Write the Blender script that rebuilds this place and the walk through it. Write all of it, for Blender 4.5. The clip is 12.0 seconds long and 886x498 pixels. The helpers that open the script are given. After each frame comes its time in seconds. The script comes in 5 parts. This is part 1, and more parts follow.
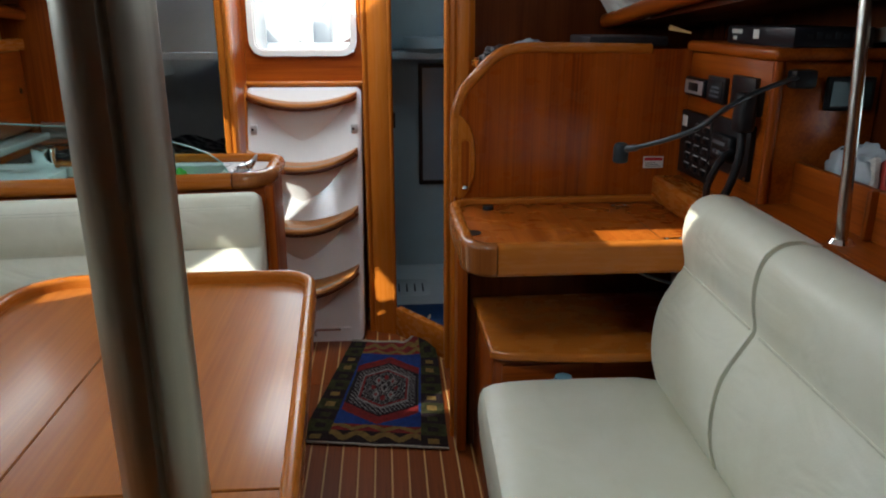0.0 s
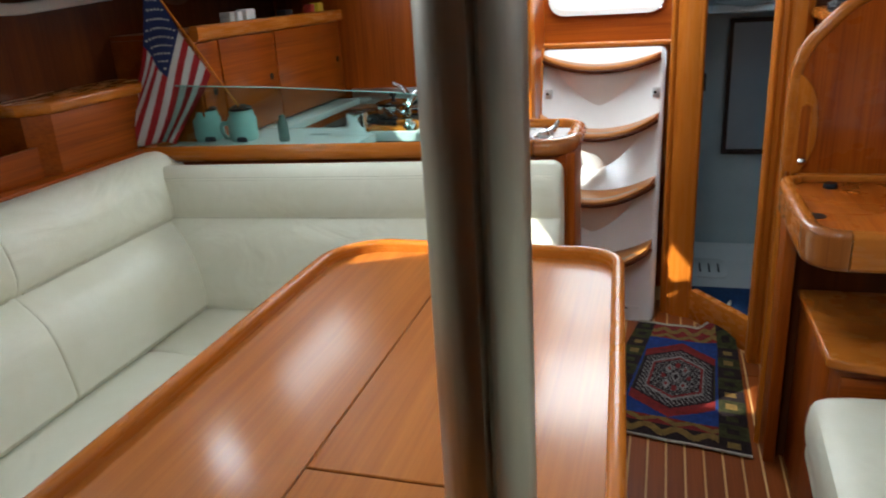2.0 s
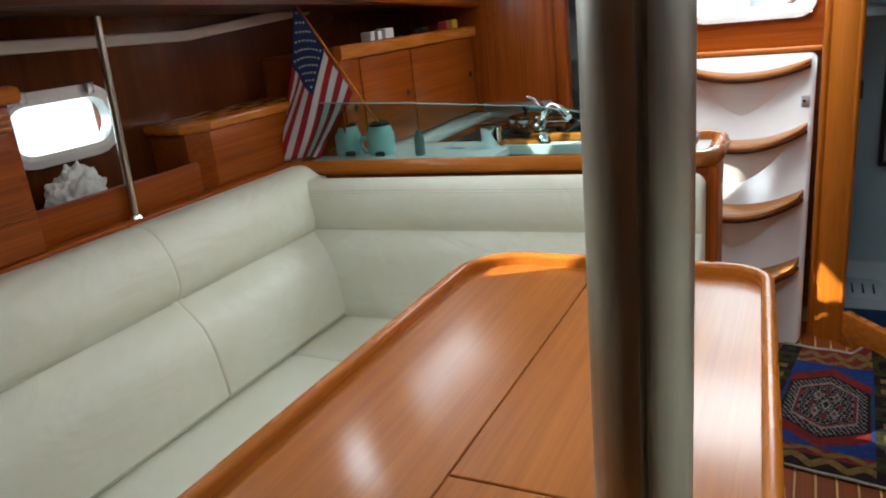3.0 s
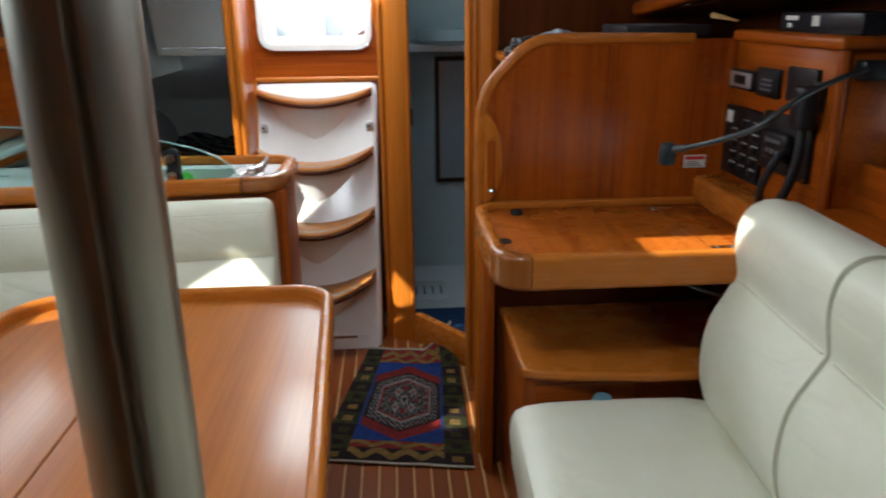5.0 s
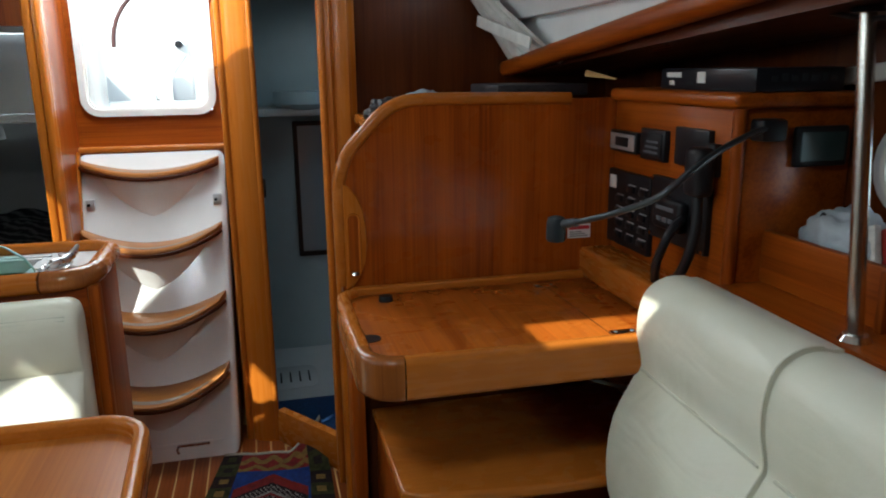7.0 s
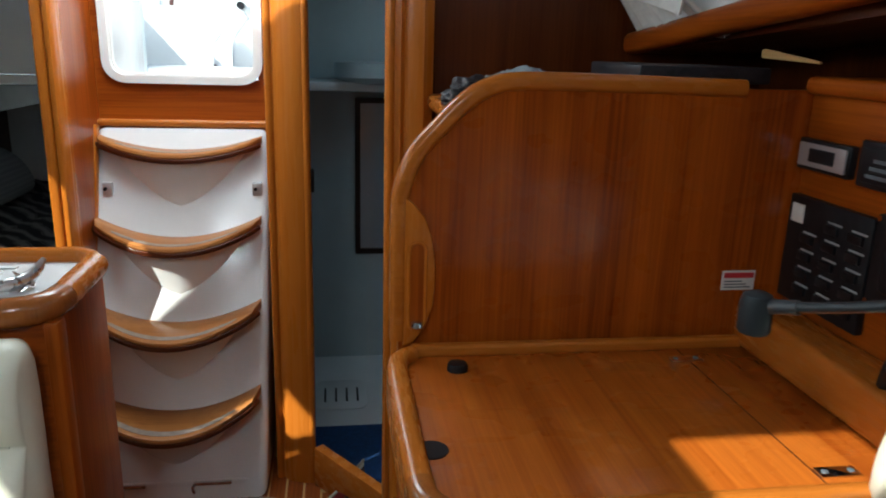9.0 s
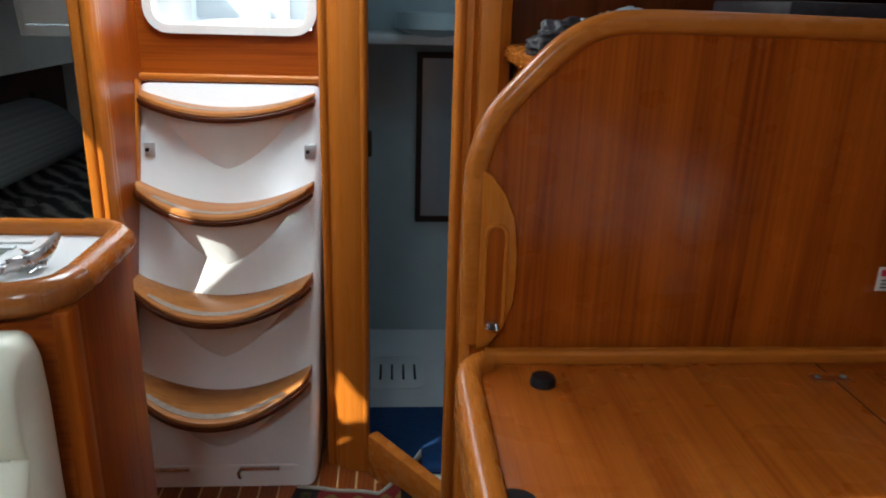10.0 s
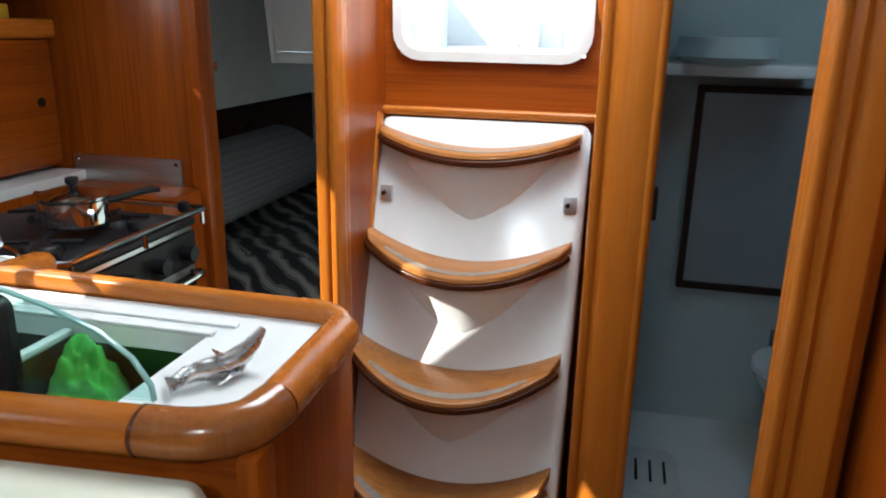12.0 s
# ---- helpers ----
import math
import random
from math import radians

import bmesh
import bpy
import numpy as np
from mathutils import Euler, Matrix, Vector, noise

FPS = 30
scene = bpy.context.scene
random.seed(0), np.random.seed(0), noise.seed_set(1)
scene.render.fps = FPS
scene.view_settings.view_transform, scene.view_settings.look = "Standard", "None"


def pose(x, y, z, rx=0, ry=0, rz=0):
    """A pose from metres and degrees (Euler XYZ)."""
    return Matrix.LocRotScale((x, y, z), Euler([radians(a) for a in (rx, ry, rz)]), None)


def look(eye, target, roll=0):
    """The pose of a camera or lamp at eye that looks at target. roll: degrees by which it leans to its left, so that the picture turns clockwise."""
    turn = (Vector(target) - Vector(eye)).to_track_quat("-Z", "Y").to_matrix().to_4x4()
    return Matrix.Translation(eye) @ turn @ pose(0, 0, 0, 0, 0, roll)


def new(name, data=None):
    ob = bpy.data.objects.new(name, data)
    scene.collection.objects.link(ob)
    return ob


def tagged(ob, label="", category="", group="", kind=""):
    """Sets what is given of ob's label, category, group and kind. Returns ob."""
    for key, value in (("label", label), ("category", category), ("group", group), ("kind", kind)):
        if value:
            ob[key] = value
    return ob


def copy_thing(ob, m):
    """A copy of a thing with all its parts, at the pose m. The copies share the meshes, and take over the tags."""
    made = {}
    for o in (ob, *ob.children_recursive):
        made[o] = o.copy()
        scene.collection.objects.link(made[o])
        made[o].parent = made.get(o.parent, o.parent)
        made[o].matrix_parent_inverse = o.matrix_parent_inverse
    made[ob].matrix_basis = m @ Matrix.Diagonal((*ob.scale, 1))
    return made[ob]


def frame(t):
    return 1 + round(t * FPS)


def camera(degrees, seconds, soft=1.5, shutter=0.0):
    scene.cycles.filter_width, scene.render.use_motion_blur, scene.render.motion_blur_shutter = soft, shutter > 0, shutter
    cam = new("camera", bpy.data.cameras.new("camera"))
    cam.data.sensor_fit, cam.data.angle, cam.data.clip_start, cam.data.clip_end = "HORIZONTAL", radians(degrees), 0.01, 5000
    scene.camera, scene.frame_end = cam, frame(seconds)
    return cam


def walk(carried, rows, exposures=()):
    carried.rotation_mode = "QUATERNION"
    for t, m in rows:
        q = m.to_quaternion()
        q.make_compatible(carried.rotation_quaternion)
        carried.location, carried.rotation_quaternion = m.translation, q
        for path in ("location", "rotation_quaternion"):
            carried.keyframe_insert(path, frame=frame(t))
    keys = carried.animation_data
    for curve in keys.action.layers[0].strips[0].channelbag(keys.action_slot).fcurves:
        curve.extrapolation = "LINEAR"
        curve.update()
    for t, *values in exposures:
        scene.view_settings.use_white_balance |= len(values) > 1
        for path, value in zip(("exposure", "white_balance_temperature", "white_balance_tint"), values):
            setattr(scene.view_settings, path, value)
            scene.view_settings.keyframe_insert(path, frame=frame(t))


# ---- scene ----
cam = camera(62.0, 12.0, soft=1.9, shutter=0.3)
PATH = [
    (0, (0.139, -0.175, 1.291), (0.287, 1.725, 0.683), -0.0),
    (0.5, (0.125, -0.096, 1.27), (0.295, 1.776, 0.586), 2.2),
    (1, (0.103, -0.048, 1.269), (0.115, 1.825, 0.57), 0.2),
    (1.5, (0.067, -0.028, 1.256), (-0.225, 1.817, 0.541), -2.0),
    (2, (0.041, -0.044, 1.27), (-0.519, 1.754, 0.596), -3.6),
    (2.5, (0.023, -0.062, 1.268), (-0.73, 1.683, 0.646), -4.1),
    (2.7, (0.016, -0.062, 1.27), (-0.859, 1.63, 0.659), -5.9),
    (4.3, (0.054, -0.042, 1.283), (-0.42, 1.79, 0.638), -2.6),
    (4.5, (0.071, -0.031, 1.279), (-0.243, 1.842, 0.654), -1.6),
    (5, (0.114, -0.024, 1.286), (0.231, 1.871, 0.659), -0.7),
    (5.5, (0.138, -0.006, 1.285), (0.476, 1.873, 0.688), 0.6),
    (6, (0.164, 0.01, 1.276), (0.675, 1.859, 0.709), 1.1),
    (6.5, (0.162, 0.102, 1.267), (0.64, 1.983, 0.782), -0.0),
    (6.7, (0.164, 0.161, 1.267), (0.643, 2.048, 0.808), -0.6),
    (8.3, (0.257, 0.576, 1.253), (0.561, 2.464, 0.668), 1.1),
    (8.5, (0.259, 0.615, 1.257), (0.568, 2.511, 0.7), 1.4),
    (9, (0.235, 0.759, 1.251), (0.521, 2.666, 0.72), 1.7),
    (9.5, (0.225, 0.856, 1.235), (0.455, 2.752, 0.644), 2.1),
    (10, (0.231, 0.977, 1.22), (0.365, 2.869, 0.584), 1.6),
    (10.5, (0.227, 1.097, 1.218), (0.228, 3.002, 0.61), 0.5),
    (11, (0.202, 1.164, 1.209), (-0.13, 3.037, 0.593), -1.1),
    (11.5, (0.169, 1.236, 1.207), (-0.243, 3.101, 0.615), 0.0),
    (12, (0.102, 1.355, 1.197), (-0.339, 3.218, 0.621), 1.1),
]
walk(cam, [(t, look(eye, target, roll)) for t, eye, target, roll in PATH], [(0, 0.60, 6050, 3), (1.5, 1.05, 6050, 2), (2.5, 1.26, 6100, 2), (4.5, 1.06, 6100, 1), (5.5, 0.98, 6000, 2), (6.5, 0.66, 6000, 0), (8.5, 0.71, 5900, 0), (9.5, 0.72, 5900, 0), (10.5, 1.19, 5900, 0), (12, 1.13, 5900, 0)])

# ---- light ----
world = bpy.data.worlds.new("sky")
scene.world = world
world.use_nodes = True
SUN = Vector((-0.80, -0.70, 0.90)).normalized()
sky = world.node_tree.nodes.new("ShaderNodeTexSky")
sky.sky_type, sky.sun_disc = "NISHITA", False
sky.sun_elevation = math.asin(SUN.z)
sky.sun_rotation = math.atan2(SUN.x, SUN.y)
background = world.node_tree.nodes["Background"]
background.inputs["Strength"].default_value = 0.15
world.node_tree.links.new(sky.outputs[0], background.inputs[0])

sun = new("sun", bpy.data.lights.new("sun", "SUN"))
sun.data.energy, sun.data.angle, sun.data.color = 5.0, radians(0.6), (1.0, 0.93, 0.82)
sun.matrix_world = look(SUN * 20, (0, 0, 0))


def area(name, at, target, w, h, power, color=(0.93, 0.97, 1.0)):
    lamp = new(name, bpy.data.lights.new(name, "AREA"))
    lamp.data.shape, lamp.data.size, lamp.data.size_y = "RECTANGLE", w, h
    lamp.data.energy, lamp.data.color = power, color
    lamp.matrix_world = look(at, target)
    return lamp


area("hatch_daylight", (-0.095, 0.710, 1.738), (0.20, 1.70, 0.6), 0.27, 0.17, 3.2)
area("companion_daylight", (-0.19, 2.67, 1.80), (-0.19, 2.65, 0), 0.46, 0.60, 7.4)
for y, wide, power in ((0.95, 0.32, 3.0), (1.68, 0.30, 1.9), (2.32, 0.60, 1.2)):
    area("port_window_daylight", (-1.25, y, 1.50), (-0.2, y, 1.05), wide, 0.18, power)
for y in (0.78, 1.54):
    area("starboard_window_daylight", (0.88, y, 1.52), (-0.2, y, 1.1), 0.40, 0.15, 0.2)
area("head_hatch_daylight", (0.70, 3.05, 1.585), (0.62, 3.1, 0), 0.30, 0.30, 0.6, (0.66, 0.87, 1.0))
area("cabin_fill", (-0.86, 3.9, 1.415), (-1.0, 3.9, 0), 0.30, 0.30, 0.6, (0.85, 0.94, 1.0))


# ---- materials ----
def nodes_of(name):
    m = bpy.data.materials.new(name)
    m.use_nodes = True
    nt = m.node_tree
    return m, nt, nt.nodes["Principled BSDF"]


def add(nt, kind, **values):
    n = nt.nodes.new(kind)
    for k, v in values.items():
        n.inputs[k.replace("_", " ")].default_value = v
    return n


def ramp(nt, fac, stops):
    r = nt.nodes.new("ShaderNodeValToRGB")
    r.color_ramp.elements[0].position, r.color_ramp.elements[0].color = stops[0][0], (*stops[0][1], 1)
    r.color_ramp.elements[1].position, r.color_ramp.elements[1].color = stops[-1][0], (*stops[-1][1], 1)
    for p, c in stops[1:-1]:
        e = r.color_ramp.elements.new(p)
        e.color = (*c, 1)
    nt.links.new(fac, r.inputs[0])
    return r.outputs[0]


def stretched(nt, scale):
    tc = nt.nodes.new("ShaderNodeTexCoord")
    mp = nt.nodes.new("ShaderNodeMapping")
    mp.inputs["Scale"].default_value = scale
    nt.links.new(tc.outputs["Object"], mp.inputs[0])
    return mp.outputs[0]


def bump(nt, height, bsdf, strength, distance=0.002):
    b = nt.nodes.new("ShaderNodeBump")
    b.inputs["Strength"].default_value, b.inputs["Distance"].default_value = strength, distance
    nt.links.new(height, b.inputs["Height"])
    nt.links.new(b.outputs[0], bsdf.inputs["Normal"])


def wood(name, dark, light, axis, rough=0.34, coat=0.14, vary=0.0, spread=0.18):
    """Varnished timber with its grain along axis (0, 1, 2)."""
    m, nt, p = nodes_of(name)
    fine, wide = [170.0] * 3, [16.0] * 3
    fine[axis], wide[axis] = 3.0, 0.7
    g = add(nt, "ShaderNodeTexNoise", Scale=1.0, Detail=4.0, Roughness=0.6, Distortion=0.3)
    nt.links.new(stretched(nt, fine), g.inputs["Vector"])
    w = add(nt, "ShaderNodeTexNoise", Scale=1.0, Detail=3.0, Roughness=0.55, Distortion=0.8)
    nt.links.new(stretched(nt, wide), w.inputs["Vector"])
    mix = nt.nodes.new("ShaderNodeMath")
    mix.operation = "MULTIPLY_ADD"
    mix.inputs[1].default_value = 0.45
    nt.links.new(g.outputs[0], mix.inputs[0])
    half = nt.nodes.new("ShaderNodeMath")
    half.operation = "MULTIPLY"
    half.inputs[1].default_value = 0.55
    nt.links.new(w.outputs[0], half.inputs[0])
    nt.links.new(half.outputs[0], mix.inputs[2])
    mid = tuple((a + b) / 2 for a, b in zip(dark, light))
    col = ramp(nt, mix.outputs[0], [(0.5 - spread, dark), (0.5, mid), (0.5 + spread, light)])
    if vary:
        info = nt.nodes.new("ShaderNodeObjectInfo")
        hsv = nt.nodes.new("ShaderNodeHueSaturation")
        rng = nt.nodes.new("ShaderNodeMapRange")
        rng.inputs["To Min"].default_value, rng.inputs["To Max"].default_value = 1 - vary, 1 + vary
        nt.links.new(info.outputs["Random"], rng.inputs[0])
        nt.links.new(rng.outputs[0], hsv.inputs["Value"])
        nt.links.new(col, hsv.inputs["Color"])
        col = hsv.outputs[0]
    nt.links.new(col, p.inputs["Base Color"])
    smear = add(nt, "ShaderNodeTexNoise", Scale=7.0, Detail=2.0)
    rr = nt.nodes.new("ShaderNodeMapRange")
    rr.inputs["To Min"].default_value, rr.inputs["To Max"].default_value = rough - 0.06, rough + 0.1
    nt.links.new(smear.outputs[0], rr.inputs[0])
    nt.links.new(rr.outputs[0], p.inputs["Roughness"])
    p.inputs["Specular IOR Level"].default_value = 0.18
    p.inputs["Coat Weight"].default_value, p.inputs["Coat Roughness"].default_value = coat, 0.15
    bump(nt, mix.outputs[0], p, 0.12, 0.001)
    return m


def plain(name, color, rough=0.5, metal=0.0, mottle=0.12, scale=9.0, relief=0.0, grain=120.0):
    """A paint, plastic, cloth or metal with soft unevenness."""
    m, nt, p = nodes_of(name)
    n = add(nt, "ShaderNodeTexNoise", Scale=scale, Detail=5.0, Roughness=0.6)
    nt.links.new(stretched(nt, (1, 1, 1)), n.inputs["Vector"])
    lo = tuple(c * (1 - mottle) for c in color)
    hi = tuple(min(1.0, c * (1 + mottle * 0.6)) for c in color)
    nt.links.new(ramp(nt, n.outputs[0], [(0.35, lo), (0.65, hi)]), p.inputs["Base Color"])
    rr = nt.nodes.new("ShaderNodeMapRange")
    rr.inputs["To Min"].default_value, rr.inputs["To Max"].default_value = max(0.03, rough - 0.07), min(1, rough + 0.07)
    nt.links.new(n.outputs[0], rr.inputs[0])
    nt.links.new(rr.outputs[0], p.inputs["Roughness"])
    p.inputs["Metallic"].default_value = metal
    if max(color) < 0.05:
        p.inputs["Specular IOR Level"].default_value = 0.25
    if relief:
        f = add(nt, "ShaderNodeTexNoise", Scale=grain, Detail=3.0)
        nt.links.new(stretched(nt, (1, 1, 1)), f.inputs["Vector"])
        bump(nt, f.outputs[0], p, relief, 0.002)
    return m


def brushed(name, color, rough, scale):
    m, nt, p = nodes_of(name)
    n = add(nt, "ShaderNodeTexNoise", Scale=1.0, Detail=4.0)
    nt.links.new(stretched(nt, scale), n.inputs["Vector"])
    nt.links.new(ramp(nt, n.outputs[0], [(0.3, tuple(c * 0.75 for c in color)), (0.7, color)]), p.inputs["Base Color"])
    p.inputs["Metallic"].default_value, p.inputs["Roughness"].default_value = 1.0, rough
    return m


def pane_material(name, tint, gloss=0.5):
    m, nt, p = nodes_of(name)
    out = nt.nodes["Material Output"]
    clear = nt.nodes.new("ShaderNodeBsdfTransparent")
    clear.inputs[0].default_value = (*tint, 1)
    shine = nt.nodes.new("ShaderNodeBsdfGlossy")
    shine.inputs["Roughness"].default_value = 0.03
    fr = nt.nodes.new("ShaderNodeLayerWeight")
    steep = nt.nodes.new("ShaderNodeMath")
    steep.operation = "POWER"
    steep.inputs[1].default_value = 4.0
    nt.links.new(fr.outputs["Facing"], steep.inputs[0])
    amount = nt.nodes.new("ShaderNodeMapRange")
    amount.inputs["To Min"].default_value, amount.inputs["To Max"].default_value = 0.03, gloss
    nt.links.new(steep.outputs[0], amount.inputs[0])
    mix = nt.nodes.new("ShaderNodeMixShader")
    nt.links.new(amount.outputs[0], mix.inputs[0])
    nt.links.new(clear.outputs[0], mix.inputs[1])
    nt.links.new(shine.outputs[0], mix.inputs[2])
    nt.links.new(mix.outputs[0], out.inputs[0])
    return m


def striped(name, stops, scale, direction, distort=2.0):
    m, nt, p = nodes_of(name)
    w = nt.nodes.new("ShaderNodeTexWave")
    w.bands_direction = direction
    w.inputs["Scale"].default_value, w.inputs["Distortion"].default_value = scale, distort
    w.inputs["Detail Scale"].default_value = 1.5
    nt.links.new(stretched(nt, (1, 1, 1)), w.inputs["Vector"])
    nt.links.new(ramp(nt, w.outputs[0], stops), p.inputs["Base Color"])
    p.inputs["Roughness"].default_value = 0.9
    return m


def creased(name, color):
    """Soft upholstery leather: fine grain, slack creases and faint soiling."""
    m, nt, p = nodes_of(name)
    soil = add(nt, "ShaderNodeTexNoise", Scale=4.0, Detail=5.0, Roughness=0.65)
    nt.links.new(stretched(nt, (1, 1, 1)), soil.inputs["Vector"])
    nt.links.new(ramp(nt, soil.outputs[0], [(0.35, tuple(c * k for c, k in zip(color, (0.93, 0.92, 0.87)))), (0.65, color)]), p.inputs["Base Color"])
    p.inputs["Roughness"].default_value = 0.40
    fine = add(nt, "ShaderNodeTexNoise", Scale=240.0, Detail=3.0)
    nt.links.new(stretched(nt, (1, 1, 1)), fine.inputs["Vector"])
    slack = add(nt, "ShaderNodeTexNoise", Scale=5.5, Detail=2.5, Roughness=0.5, Distortion=1.4)
    nt.links.new(stretched(nt, (1.0, 0.6, 1.5)), slack.inputs["Vector"])
    low = nt.nodes.new("ShaderNodeBump")
    low.inputs["Strength"].default_value, low.inputs["Distance"].default_value = 0.55, 0.012
    nt.links.new(slack.outputs[0], low.inputs["Height"])
    top = nt.nodes.new("ShaderNodeBump")
    top.inputs["Strength"].default_value, top.inputs["Distance"].default_value = 0.10, 0.002
    nt.links.new(fine.outputs[0], top.inputs["Height"])
    nt.links.new(low.outputs[0], top.inputs["Normal"])
    nt.links.new(top.outputs[0], p.inputs["Normal"])
    return m


CH_D, CH_L = (0.155, 0.023, 0.0015), (0.39, 0.088, 0.006)
OAK_D, OAK_L = (0.33, 0.088, 0.009), (0.51, 0.160, 0.020)
cherry_x = wood("varnished_cherry_across", CH_D, CH_L, 0)
cherry_y = wood("varnished_cherry_along", CH_D, CH_L, 1)
cherry_z = wood("varnished_cherry_upright", CH_D, CH_L, 2)
dark_y = wood("dimmed_mahogany_along", (0.042, 0.009, 0.003), (0.090, 0.021, 0.006), 1, 0.28)
dark_z = wood("dimmed_mahogany_upright", (0.058, 0.012, 0.003), (0.12, 0.029, 0.007), 2, 0.22)
trim_x = wood("honey_trim_across", OAK_D, OAK_L, 0, 0.25, 0.2, 0.0, 0.26)
trim_y = wood("honey_trim_along", OAK_D, OAK_L, 1, 0.25, 0.2, 0.0, 0.26)
trim_z = wood("honey_trim_upright", (0.37, 0.100, 0.009), (0.53, 0.165, 0.018), 2, 0.25, 0.2, 0.0, 0.34)
table_wood = wood("polished_table_cherry", (0.30, 0.085, 0.013), (0.46, 0.15, 0.022), 1, 0.34, 0.40)
plank_wood = wood("teak_plank", (0.095, 0.020, 0.004), (0.225, 0.054, 0.009), 1, 0.36, 0.16, 0.18)
holly = wood("pale_holly_strip", (0.40, 0.22, 0.08), (0.54, 0.33, 0.14), 1, 0.38)
tread_wood = wood("worn_tread_teak", (0.22, 0.075, 0.016), (0.44, 0.175, 0.045), 0, 0.30, 0.30)
leather = creased("cream_leather", (0.80, 0.785, 0.665))
piping = plain("cream_piping", (0.66, 0.645, 0.52), 0.5)
gelcoat = plain("white_gelcoat", (0.80, 0.80, 0.79), 0.16, 0, 0.05, 4.0)
liner = plain("white_headliner", (0.74, 0.74, 0.72), 0.55, 0, 0.06, 6.0)
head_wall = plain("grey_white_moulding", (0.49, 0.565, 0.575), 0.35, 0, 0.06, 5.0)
steel = brushed("brushed_steel", (0.62, 0.59, 0.53), 0.26, (60, 60, 1.2))
mast_metal = brushed("dull_anodised_mast", (0.50, 0.48, 0.42), 0.40, (60, 60, 1.2))
chrome = plain("chrome", (0.75, 0.76, 0.77), 0.10, 1.0, 0.06)
sheet_steel = brushed("sheet_steel", (0.60, 0.60, 0.60), 0.30, (3, 3, 90))
sink_steel = brushed("darkened_sink_steel", (0.13, 0.14, 0.105), 0.34, (4, 4, 70))
black = plain("black_plastic", (0.012, 0.012, 0.014), 0.38, 0, 0.2)
charcoal = plain("charcoal_panel", (0.012, 0.012, 0.014), 0.45, 0, 0.25, 30.0)
grey_rubber = plain("grey_nonskid", (0.24, 0.185, 0.15), 0.8, 0, 0.2, 60.0, 0.3)
legend_grey = plain("pale_legend_print", (0.34, 0.35, 0.36), 0.6)
grey_plastic = plain("grey_plastic", (0.10, 0.115, 0.13), 0.45)
alu = plain("aluminium_frame", (0.62, 0.63, 0.64), 0.35, 0.6, 0.08)
white_frame = plain("off_white_frame", (0.72, 0.70, 0.66), 0.35, 0, 0.05)
white_cloth = plain("white_cloth", (0.72, 0.70, 0.66), 0.9, 0, 0.12, 30.0, 0.3)
plastic_bag = plain("white_plastic_bag", (0.40, 0.43, 0.46), 0.45, 0, 0.1, 12.0, 0.3, 40.0)
blue_cloth = plain("blue_cloth", (0.02, 0.10, 0.30), 0.8, 0, 0.3, 20.0, 0.4)
pale_blue = plain("pale_blue_plastic", (0.16, 0.32, 0.40), 0.5)
mat_blue = plain("blue_bath_mat", (0.01, 0.05, 0.16), 0.95, 0, 0.3, 60.0, 0.6)
mug_green = plain("seafoam_glaze", (0.30, 0.50, 0.47), 0.2, 0, 0.1)
mug_dark = plain("dark_print", (0.02, 0.03, 0.05), 0.4)
silver = plain("silver_cast", (0.62, 0.62, 0.62), 0.28, 1.0, 0.25, 60.0)
frame_brown = plain("dark_brown_frame", (0.035, 0.018, 0.014), 0.4)
mirror_glass = plain("smoky_mirror", (0.42, 0.48, 0.52), 0.10, 0.35, 0.03)
clear_pane = pane_material("clear_acrylic", (0.96, 0.97, 0.97))
green_pane = pane_material("greenish_glass", (0.72, 0.87, 0.84))
glass_edge = plain("green_glass_edge", (0.28, 0.52, 0.48), 0.1)
red = plain("red_cloth", (0.52, 0.03, 0.04), 0.85, 0, 0.1)
white_dye = plain("white_flag_cloth", (0.78, 0.77, 0.76), 0.85, 0, 0.06)
navy = plain("navy_flag_cloth", (0.03, 0.045, 0.16), 0.85, 0, 0.15)
wool_blue = plain("blue_wool", (0.009, 0.038, 0.19), 0.95, 0, 0.35, 70.0, 0.7, 300.0)
wool_red = plain("red_wool", (0.20, 0.010, 0.009), 0.95, 0, 0.35, 70.0, 0.7, 300.0)
wool_gold = plain("gold_wool", (0.22, 0.13, 0.030), 0.95, 0, 0.3, 70.0, 0.7, 300.0)
wool_olive = plain("olive_wool", (0.045, 0.045, 0.016), 0.95, 0, 0.5, 55.0, 0.7, 300.0)
wool_grey = plain("grey_wool", (0.25, 0.23, 0.21), 0.95, 0, 0.4, 80.0, 0.7, 300.0)
wool_dark = plain("dark_wool", (0.022, 0.012, 0.014), 0.95, 0, 0.4, 70.0, 0.7, 300.0)
fringe = plain("pale_fringe", (0.34, 0.31, 0.25), 0.95, 0, 0.2, 90.0, 0.6)
green_cloth = plain("bright_green_sponge", (0.10, 0.45, 0.05), 0.8, 0, 0.2, 40.0, 0.4)
paper = plain("printed_card", (0.55, 0.52, 0.48), 0.4, 0, 0.3, 40.0)
cover_red = plain("red_card", (0.45, 0.04, 0.03), 0.4, 0, 0.3, 40.0)
cover_yellow = plain("yellow_card", (0.60, 0.38, 0.03), 0.4)
cover_dark = plain("dark_card", (0.025, 0.022, 0.026), 0.5, 0, 0.5, 60.0)
